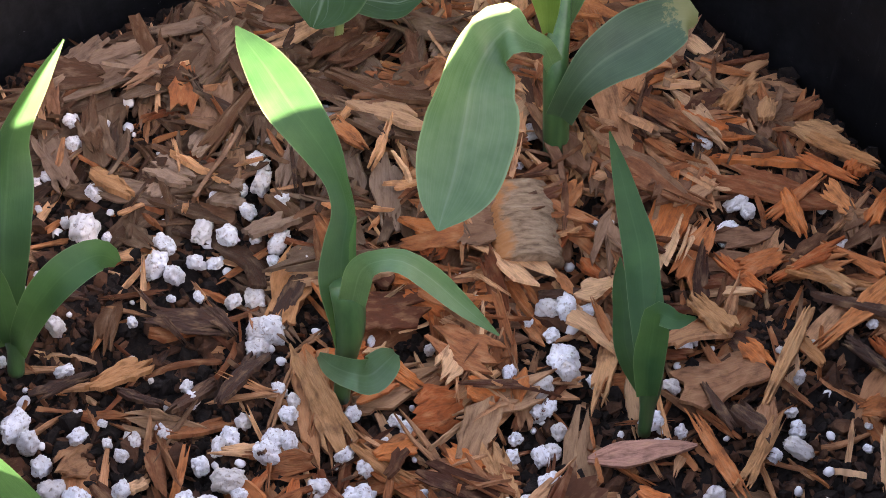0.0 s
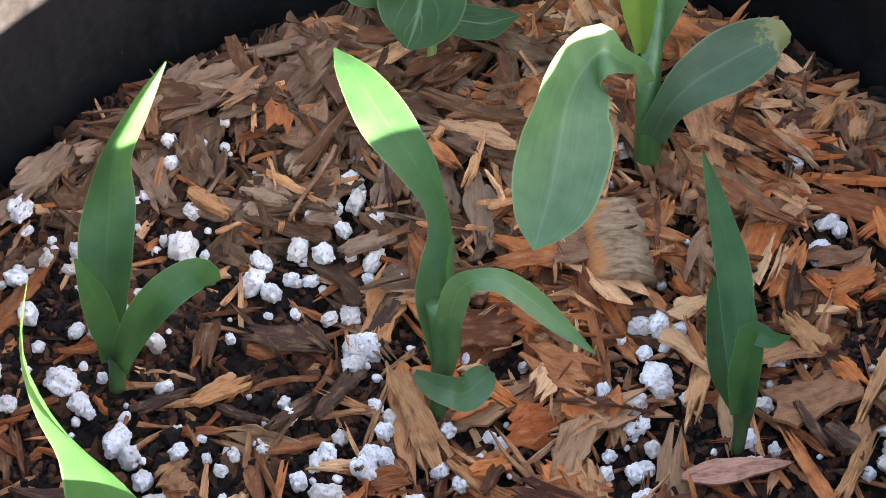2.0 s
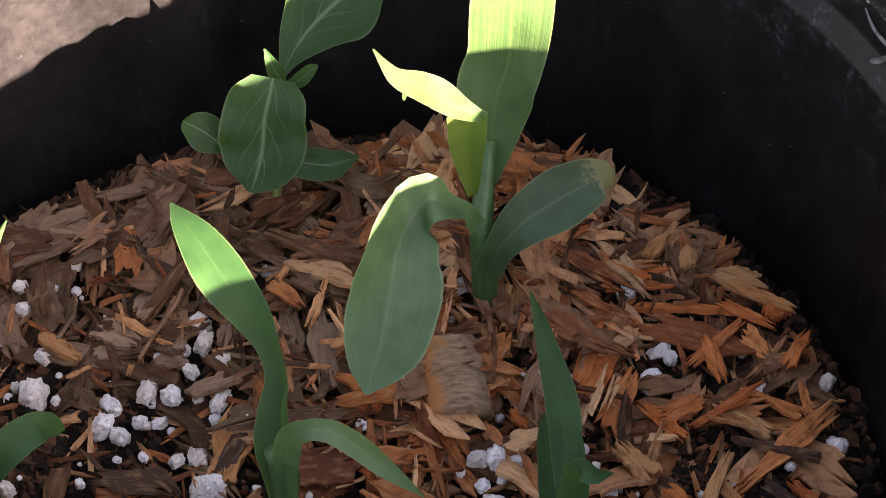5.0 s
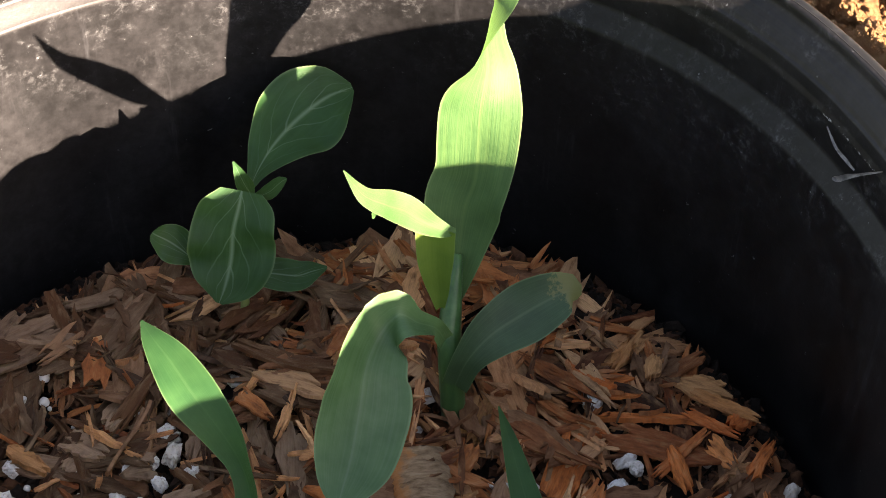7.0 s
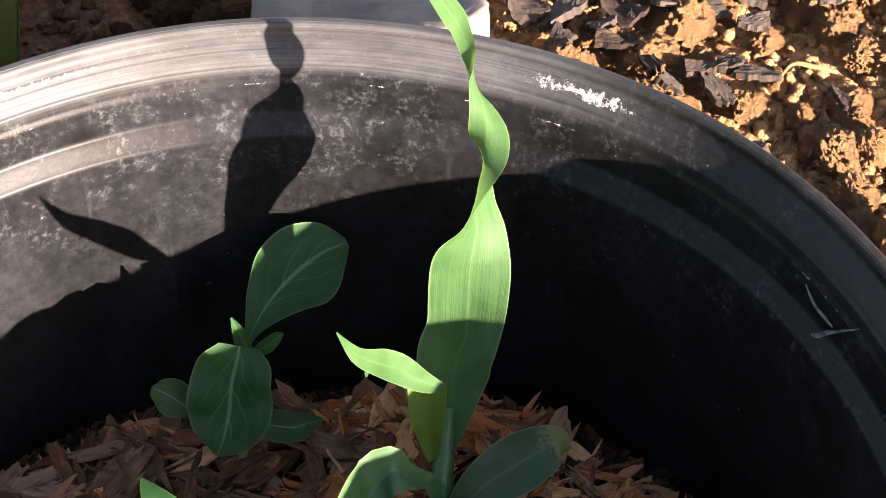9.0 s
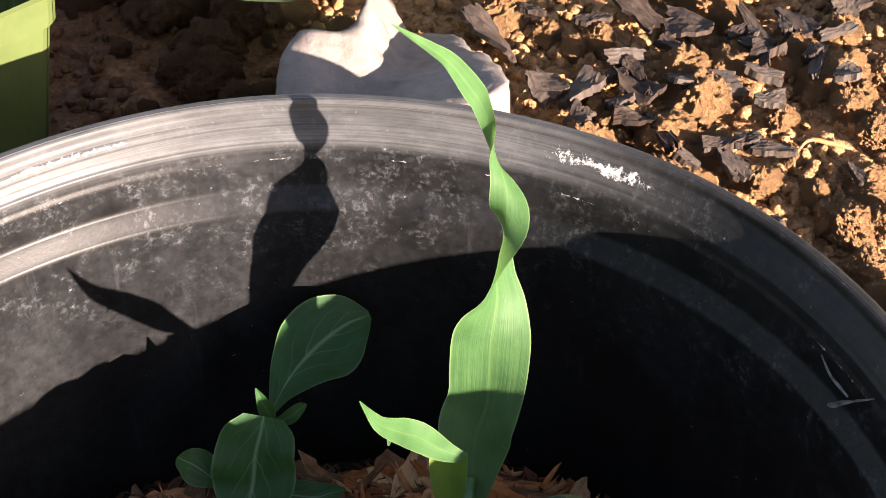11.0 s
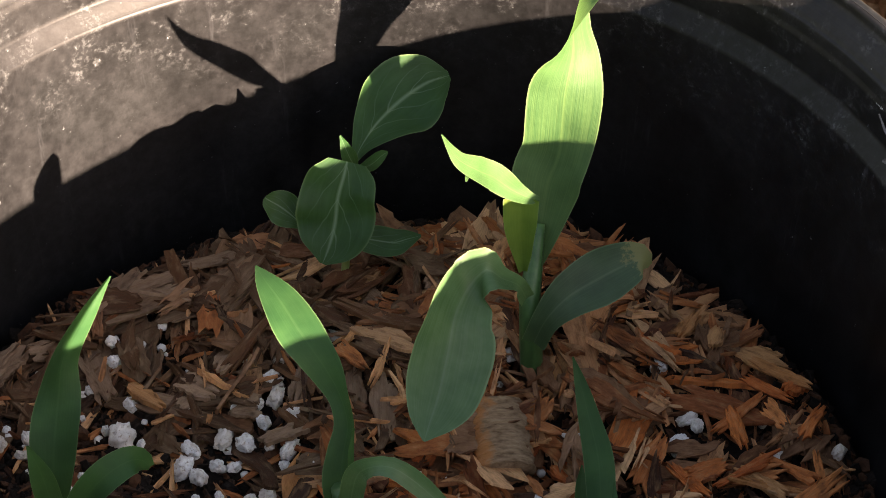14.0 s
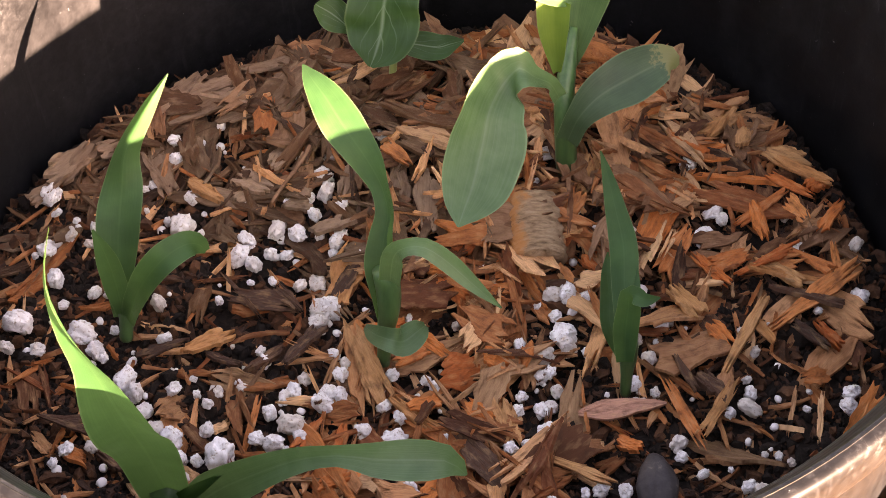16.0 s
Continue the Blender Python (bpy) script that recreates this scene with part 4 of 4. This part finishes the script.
DIC_FRONT = [(-19,117,55,13.5),(-20,114,51,23.5),(-22,110,44,27.2),(-23,106,35,28.1),(-25,101,28,20.2),(-27,98,23,2.2)]
DIC_BUDL = [(-17,126,44,2.2),(-19,125,50,5.8),(-22,126,59,0.7)]
DIC_BUDR = [(-16,125,44,2.2),(-11,122,49.5,5.1),(-7,121,55,3.9),(-5,120.5,57,0.9)]
DIC_COTL = [(-35,110,30,3.6),(-39,111,34,11.3),(-43,112,37,12.3),(-47,112,40,6.5),(-48,112,41,1.8)]
DIC_COTR = [(-19,110,25,5.5),(-11,112,22,10.6),(-3,112,21,10.3),(2,113,22,7.0),(7,113,24,0.9)]
CORN_FLAP = [(47.7,81,75.1,1.5),(44.6,79.7,76.6,4.5),(38.5,77.3,82.4,7.5),(32.8,74.3,90.5,9.5),(28.6,70.3,96.4,9.5),(22.5,63.5,106.7,5.5),(19.5,61.3,113,3.2),(16.5,58.1,122.5,0.4)]
CORN_HOOK = [(28.9,71.8,95.1,3.1),(25.9,69.3,96.9,2.4),(24.3,66.7,97.3,1.6),(24,64.8,96.9,0.6)]

# how the tall leaf turns about its length, from its base to its tip, in degrees
TALL_TURN = [0, -2, -4, -5, -8, -11, -14, -18, -22, -24, -19, -14, -9, -1, 14, 30, 45, 60, 75, 91, 107, 133, 163, 192, 221, 249, 280, 311, 331, 347, 355, 357, 359, 360, 360, 360, 360, 360, 360, 360]


def plant(name, label, category, stem, leaves, stem_mat=STEM):
    base = Vector((stem[0][0] / 1000, stem[0][1] / 1000, soil_height(stem[0][0] / 1000, stem[0][1] / 1000)))
    b = np.array(base)
    ob = thing(name, label, category, base)
    part("stem", tube("stem", stem, stem_mat, b), ob)
    for k, (rows, mat, kw) in enumerate(leaves):
        part("leaf", blade("leaf", rows, mat, b, seed=k + 3, **kw), ob)
    return ob


plant("maize_seedling", "small green maize seedling with a twisted upright leaf", "seedling", MID_STEM,
      [(MID_MAIN, LEAF, {"wave": 0.05, "n": 40, "fold": [0.7, 0.6, 0.5, 0.2, 0.15, 0.1], "roll": [0, -10, -25, -30, 0, 5, 0]}), (MID_SIDE, LEAF_OLD, {}), (MID_LOW, LEAF_OLD, {}), (MID_SPIKE, LEAF, {"n": 8})])
plant("maize_seedling", "small green maize seedling with narrow pointed leaves", "seedling", RIGHT_STEM,
      [(RIGHT_MAIN, LEAF, {}), (RIGHT_BACK, LEAF, {}), (RIGHT_FRONT, LEAF, {}), (RIGHT_SLIVER, LEAF, {"n": 8})])
plant("maize_seedling", "small green maize seedling with a broad upright leaf", "seedling", LEFT_STEM,
      [(LEFT_MAIN, LEAF, {"wave": 0.05, "n": 36, "fold": [0.4, 0.3, 0.15, -0.5, -1.0, -1.0]}), (LEFT_SMALL, LEAF, {}), (LEFT_RIGHT, LEAF, {"wave": 0.08})])
plant("maize_seedling", "bright green maize seedling with a long arching leaf", "seedling", NEAR_STEM,
      [(NEAR_MAIN, LEAF, {"wave": 0.09, "roll": [0, 0, 0, -10, -45, -60, -60]}), (NEAR_SIDE, LEAF_OLD, {"wave": 0.09}), (NEAR_SMALL, LEAF, {"n": 8})])
plant("maize_plant", "tallest maize seedling with broad drooping and twisted leaves", "seedling", CORN_STEM,
      [(CORN_RIGHT, LEAF_WORN, {}), (CORN_DROOP, LEAF_OLD, {"wave": 0.05, "n": 44, "lanes": 11, "fold": [0.3, 0.3, 0.5, 0.3, 0.2, 0.15], "roll": [0, 0, 4, -14, -34, -30, -10, 0]}), (CORN_MAIN, LEAF_TALL, {"roll": TALL_TURN, "n": 90, "lanes": 11, "wave": 0.05, "fold": [0.3, 0.2, 0.15, 0.25, 0.35, 0.3, 0.3]}), (CORN_CURL, LEAF_BACKLIT, {"fold": 0.5, "n": 14}), (CORN_FLAP, LEAF_TALL, {"wave": 0.1}), (CORN_HOOK, LEAF_TALL, {"n": 8, "fold": 0.1})])
plant("broadleaf_seedling", "dark green broad-leaved seedling near the pot wall", "seedling", DIC_STEM,
      [(DIC_TOP, LEAF_DIC, {"fold": 0.12, "wave": 0.03, "lanes": 13}), (DIC_FRONT, LEAF_DIC, {"fold": 0.12, "wave": 0.03, "lanes": 13}), (DIC_BUDL, LEAF_DIC, {"n": 10}), (DIC_BUDR, LEAF_DIC, {"n": 10}), (DIC_COTL, LEAF_DIC, {"fold": 0.12, "wave": 0.03, "lanes": 13}), (DIC_COTR, LEAF_DIC, {"fold": 0.12, "wave": 0.03, "lanes": 13})], STEM_DIC)


# ---- things behind the pot ----
def stone_mesh():
    outline = np.array([(-0.021, 0.236), (-0.022, 0.262), (-0.015, 0.283), (0.004, 0.289), (0.012, 0.318), (0.022, 0.345), (0.040, 0.330), (0.054, 0.296), (0.063, 0.266), (0.061, 0.240), (0.030, 0.224), (-0.010, 0.225)])
    n, rings = 96, 22
    loop = spline(np.c_[np.vstack([outline, outline[:1]]), np.zeros(13)], n + 1)[:n, :2]
    mid = np.array([0.024, 0.265])

    def top(x, y):
        t = min(1, max(0, (x - 0.008) / 0.018))
        t = t * t * (3 - 2 * t)
        a = 0.083 - 0.24 * (x - 0.017) + 0.22 * (y - 0.262)
        b = 0.081 + 0.22 * (x - 0.017) - 0.36 * (y - 0.262)
        return a * (1 - t) + b * t + noise.noise((x * 55, y * 55, 5)) * 0.0022 + noise.noise((x * 160, y * 160, 2)) * 0.0007

    verts = [(mid[0], mid[1], top(*mid))]
    for i in range(1, rings + 1):
        q = min(1.0, i / (rings - 5))
        down = max(0, i - (rings - 5))
        for j in range(n):
            x, y = mid + (loop[j] - mid) * (q - 0.02 + 0.012 * min(down, 2))
            rough = 0.0016 * noise.noise((x * 120, y * 120, down * 1.7))
            z = top(x, y) - (0, 0.0015, 0.007, 0.018, 0.035, 0.06)[down] - 0.0025 * max(0, q - 0.85) / 0.15
            verts.append((x + rough, y + rough, z))
    faces = [(0, 1 + j, 1 + (j + 1) % n) for j in range(n)]
    for i in range(rings - 1):
        for j in range(n):
            k = (j + 1) % n
            faces.append((1 + i * n + j, 1 + (i + 1) * n + j, 1 + (i + 1) * n + k, 1 + i * n + k))
    return mesh_of("stone", verts, faces, STONE)


tagged(new("stone", stone_mesh()), "pale beige broken stone on the earth beside the pot", "stone")

# square green pot with a slipped label
small_pot = thing("square_plant_pot", "small square ribbed green plastic plant pot with a white label", "plant pot", (-0.1635, 0.266, GROUND_Z))
small_pot.rotation_euler.z = radians(41)


def square_pot_mesh():
    rings = [(0.036, 0.0), (0.0445, 0.081), (0.0462, 0.0815), (0.0470, 0.094), (0.0455, 0.095), (0.0440, 0.093), (0.0425, 0.079), (0.035, 0.004)]
    per, verts = 36, []
    for w, z in rings:
        for k in range(per * 4):
            side, u = divmod(k, per)
            u = (u + 0.5) / per * 2 - 1
            rib = 0.0006 if abs((u * 4.5) % 1.0 - 0.5) < 0.16 and z < 0.081 else 0.0
            c = 1 - 0.10 * max(0, abs(u) - 0.88) / 0.12
            p = Vector((u * w, -(w * c) - rib * 0.6, z))
            verts.append(tuple(Matrix.Rotation(side * math.pi / 2, 3, "Z") @ p))
    m = per * 4
    faces = [(i * m + k, i * m + (k + 1) % m, (i + 1) * m + (k + 1) % m, (i + 1) * m + k) for i in range(len(rings) - 1) for k in range(m)]
    faces.append(tuple(range(m))[::-1])
    faces.append(tuple((len(rings) - 1) * m + k for k in range(m)))
    return mesh_of("body", verts, faces, GREEN_PLASTIC, smooth=False)


part("body", square_pot_mesh(), small_pot)


def card(w, h, r, depth, mat):
    pts = []
    for cx, cy, a0 in ((w / 2 - r, h / 2 - r, 0), (-w / 2 + r, h / 2 - r, 90), (-w / 2 + r, -h / 2 + r, 180), (w / 2 - r, -h / 2 + r, 270)):
        pts += [(cx + r * math.cos(radians(a0 + q)), cy + r * math.sin(radians(a0 + q))) for q in range(0, 91, 15)]
    n = len(pts)
    verts = [(x, -depth, y) for x, y in pts] + [(x, 0, y) for x, y in pts]
    faces = [tuple(range(n)), tuple(range(2 * n - 1, n - 1, -1))] + [(k, n + k, n + (k + 1) % n, (k + 1) % n) for k in range(n)]
    return mesh_of("label", verts, faces, mat, smooth=False)


label_at = pose(-0.012, -0.0438, 0.052, 6, 14, 0)
label = part("label", card(0.042, 0.050, 0.004, 0.0006, PAPER), small_pot, "white paper label with grey print", label_at)
for k in range(9):
    part("print_bar", card(0.026 if k < 6 else 0.018, 0.0011 if k % 2 else 0.0018, 0.0003, 0.0002, INK), label, "", pose(0.004 - (0.004 if k > 5 else 0), -0.0007, 0.012 - k * 0.0034))

# bark pieces and clods on the earth
g = np.random.default_rng(55)
for _ in range(22):
    x, y = g.uniform(60, 210), g.uniform(235, 375)
    if math.hypot(x, y - 8) > 208 and math.hypot(x - 30, y - 285) > 60:
        GROUND_BARK.append((x, y, g.uniform(9, 21), g.uniform(4, 10), g.uniform(0, 180)))
for n, row in enumerate(GROUND_BARK):
    g = np.random.default_rng(400 + n)
    x, y, length, width, turn = row
    v, f, uv = chip_verts(g, length / 1000, width / 1000, g.uniform(0.002, 0.004), 8, 10, 0.09, 0.012, 0.25, 0.03)
    ob = tagged(new("bark_piece", mesh_of("bark_piece", v, f, CHARCOAL, uv, False)), "weathered grey-black piece of bark on the dry earth", "bark", "bark pieces on the earth")
    ob.matrix_world = pose(x / 1000, y / 1000, ground_height(x / 1000, y / 1000) + 0.013, g.normal(0, 14), g.normal(0, 8), turn)

def clod_verts(g):
    """A crumbly clod: smaller lumps sticking out of a larger one."""
    bm = bmesh.new()
    bmesh.ops.create_icosphere(bm, subdivisions=5, radius=1.0)
    off = Vector(g.uniform(-50, 50, 3))
    vs = []
    for v in bm.verts:
        d = 0.34 * noise.noise(v.co * 1.3 + off) + 0.30 * abs(noise.noise(v.co * 3.1 + off)) + 0.24 * abs(noise.noise(v.co * 6.0 + off)) + 0.16 * abs(noise.noise(v.co * 12 + off)) + 0.10 * noise.noise(v.co * 24 + off)
        vs.append(tuple(v.co * (0.85 + d)))
    fs = [tuple(v.index for v in f.verts) for f in bm.faces]
    bm.free()
    return np.array(vs), fs


clod_meshes, shaded_meshes = [], []
for i in range(8):
    v, f = clod_verts(np.random.default_rng(60 + i))
    clod_meshes.append(mesh_of("earth_clod", v, f, EARTH))
    shaded_meshes.append(mesh_of("earth_clod", v, f, EARTH_SHADED))
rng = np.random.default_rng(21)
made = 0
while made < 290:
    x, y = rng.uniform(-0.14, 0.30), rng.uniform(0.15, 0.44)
    shaded = shadowed(x, y)
    if math.hypot(x, y - POT_Y) < 0.214 or (-0.03 < x < 0.085 and 0.21 < y < 0.35) or (x < -0.09 and y < 0.34) or (not shaded and rng.uniform() < 0.5 and x < 0.15 and y > 0.27):
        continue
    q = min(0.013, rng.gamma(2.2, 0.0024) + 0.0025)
    ob = tagged(new("earth_clod", (shaded_meshes if shaded else clod_meshes)[made % 8]), "crumbly clod of earth, coloured dark brown for the shade behind the pot" if shaded else "crumbly orange-brown clod of dry earth", "earth clod", "clods on the earth")
    ob.matrix_world = pose(x, y, ground_height(x, y) + q * 0.4, *rng.uniform(0, 360, 3)) @ Matrix.Diagonal((q, q * 0.9, q * 0.8, 1))
    made += 1
small = [lump_verts(np.random.default_rng(90 + i), 1, 0.6, 1.6) for i in range(6)]
for mat, seed, count, shaded, label in ((EARTH, 1, 6500, False, "loose crumbs of dry orange-brown earth"), (EARTH_SHADED, 2, 1800, True, "loose dark crumbs of moist earth")):
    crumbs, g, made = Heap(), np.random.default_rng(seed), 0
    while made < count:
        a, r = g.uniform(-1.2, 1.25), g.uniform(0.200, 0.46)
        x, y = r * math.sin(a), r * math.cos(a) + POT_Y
        if shaded != shadowed(x, y):
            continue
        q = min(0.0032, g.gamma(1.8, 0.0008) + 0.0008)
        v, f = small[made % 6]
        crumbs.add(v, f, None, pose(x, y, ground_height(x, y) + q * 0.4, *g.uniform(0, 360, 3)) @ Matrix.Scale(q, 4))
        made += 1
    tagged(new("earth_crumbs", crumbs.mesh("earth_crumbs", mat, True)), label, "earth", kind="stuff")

# succulent behind the stone
succulent = thing("succulent", "broad-leaved grey-green succulent behind the stone", "succulent", (0.0, 0.40, GROUND_Z))
SUCCULENT = [
    [(0, 395, 50, 20), (-25, 350, 75, 34), (-45, 315, 95, 30), (-60, 295, 110, 2)],
    [(0, 395, 50, 20), (-5, 360, 80, 36), (-8, 335, 105, 30), (-10, 320, 120, 2)],
    [(5, 398, 50, 20), (30, 370, 80, 34), (48, 350, 100, 28), (60, 340, 112, 2)],
    [(0, 405, 50, 20), (-45, 400, 75, 34), (-80, 390, 92, 28), (-105, 385, 100, 2)],
]
for k, rows in enumerate(SUCCULENT):
    part("leaf", blade("leaf", rows, AGAVE, np.array((0.0, 0.40, GROUND_Z)), fold=0.5, seed=k, n=14), succulent)


# ---- small odd pieces on the mulch ----
def knotted_piece():
    """A short piece of thick stalk with ringed nodes, its bark worn off at one end."""
    rows, sides, verts = 30, 28, []
    for i in range(rows):
        u = i / (rows - 1)
        ring = 0.0006 * max(0.0, math.sin(u * 44 + 0.6 * math.sin(u * 9))) ** 3 + 0.0009 * math.exp(-(((u - 0.72) / 0.05) ** 2))
        for k in range(sides):
            a = 2 * math.pi * k / sides
            r = 0.0098 * (1 - 0.12 * u) + ring + 0.0006 * noise.noise((math.cos(a) * 3, math.sin(a) * 3, u * 9))
            end = 0.002 * noise.noise((math.cos(a) * 2, math.sin(a) * 2, 7 if i else 3)) if i in (0, rows - 1) else 0
            verts.append((r * math.cos(a), (u - 0.5) * 0.027 + end, r * math.sin(a) * 0.7))
    faces = [(i * sides + k, (i + 1) * sides + k, (i + 1) * sides + (k + 1) % sides, i * sides + (k + 1) % sides) for i in range(rows - 1) for k in range(sides)]
    faces += [tuple(range(sides)), tuple((rows - 1) * sides + k for k in range(sides))[::-1]]
    return mesh_of("stalk_piece", verts, faces, STALK)


ob = tagged(new("stalk_piece", knotted_piece()), "short tan piece of ringed woody stalk among the chips", "stalk piece")
ob.matrix_world = pose(0.0385, 0.036, soil_height(0.0385, 0.036) + 0.0115, 6, 4, 8)


def seed_hull():
    bm = bmesh.new()
    bmesh.ops.create_uvsphere(bm, u_segments=20, v_segments=14, radius=1.0)
    for v in bm.verts:
        q = 1 - 0.35 * max(0, v.co.y)
        v.co = Vector((v.co.x * 0.0072 * q, v.co.y * 0.0112, v.co.z * 0.0042 * q + 0.0004 * math.sin(v.co.x * 14)))
    me = bpy.data.meshes.new("seed_hull")
    bm.to_mesh(me)
    bm.free()
    me.materials.append(HULL)
    me.polygons.foreach_set("use_smooth", [True] * len(me.polygons))
    return me


ob = tagged(new("seed_hull", seed_hull()), "dark striped seed hull lying on the soil", "seed hull")
ob.matrix_world = pose(0.083, -0.066, soil_height(0.083, -0.066) + 0.0085, 10, -14, 6)


def straw_mesh():
    return tube("straw", [(177, 268, 44, 0.6), (183, 274, 47, 1.6), (191, 272, 47, 2.0), (200, 271, 45, 1.0)], WOOD_TAN, np.zeros(3), 14, 8)


tagged(new("straw", straw_mesh()), "pale dry curved bit of straw on the earth", "straw")
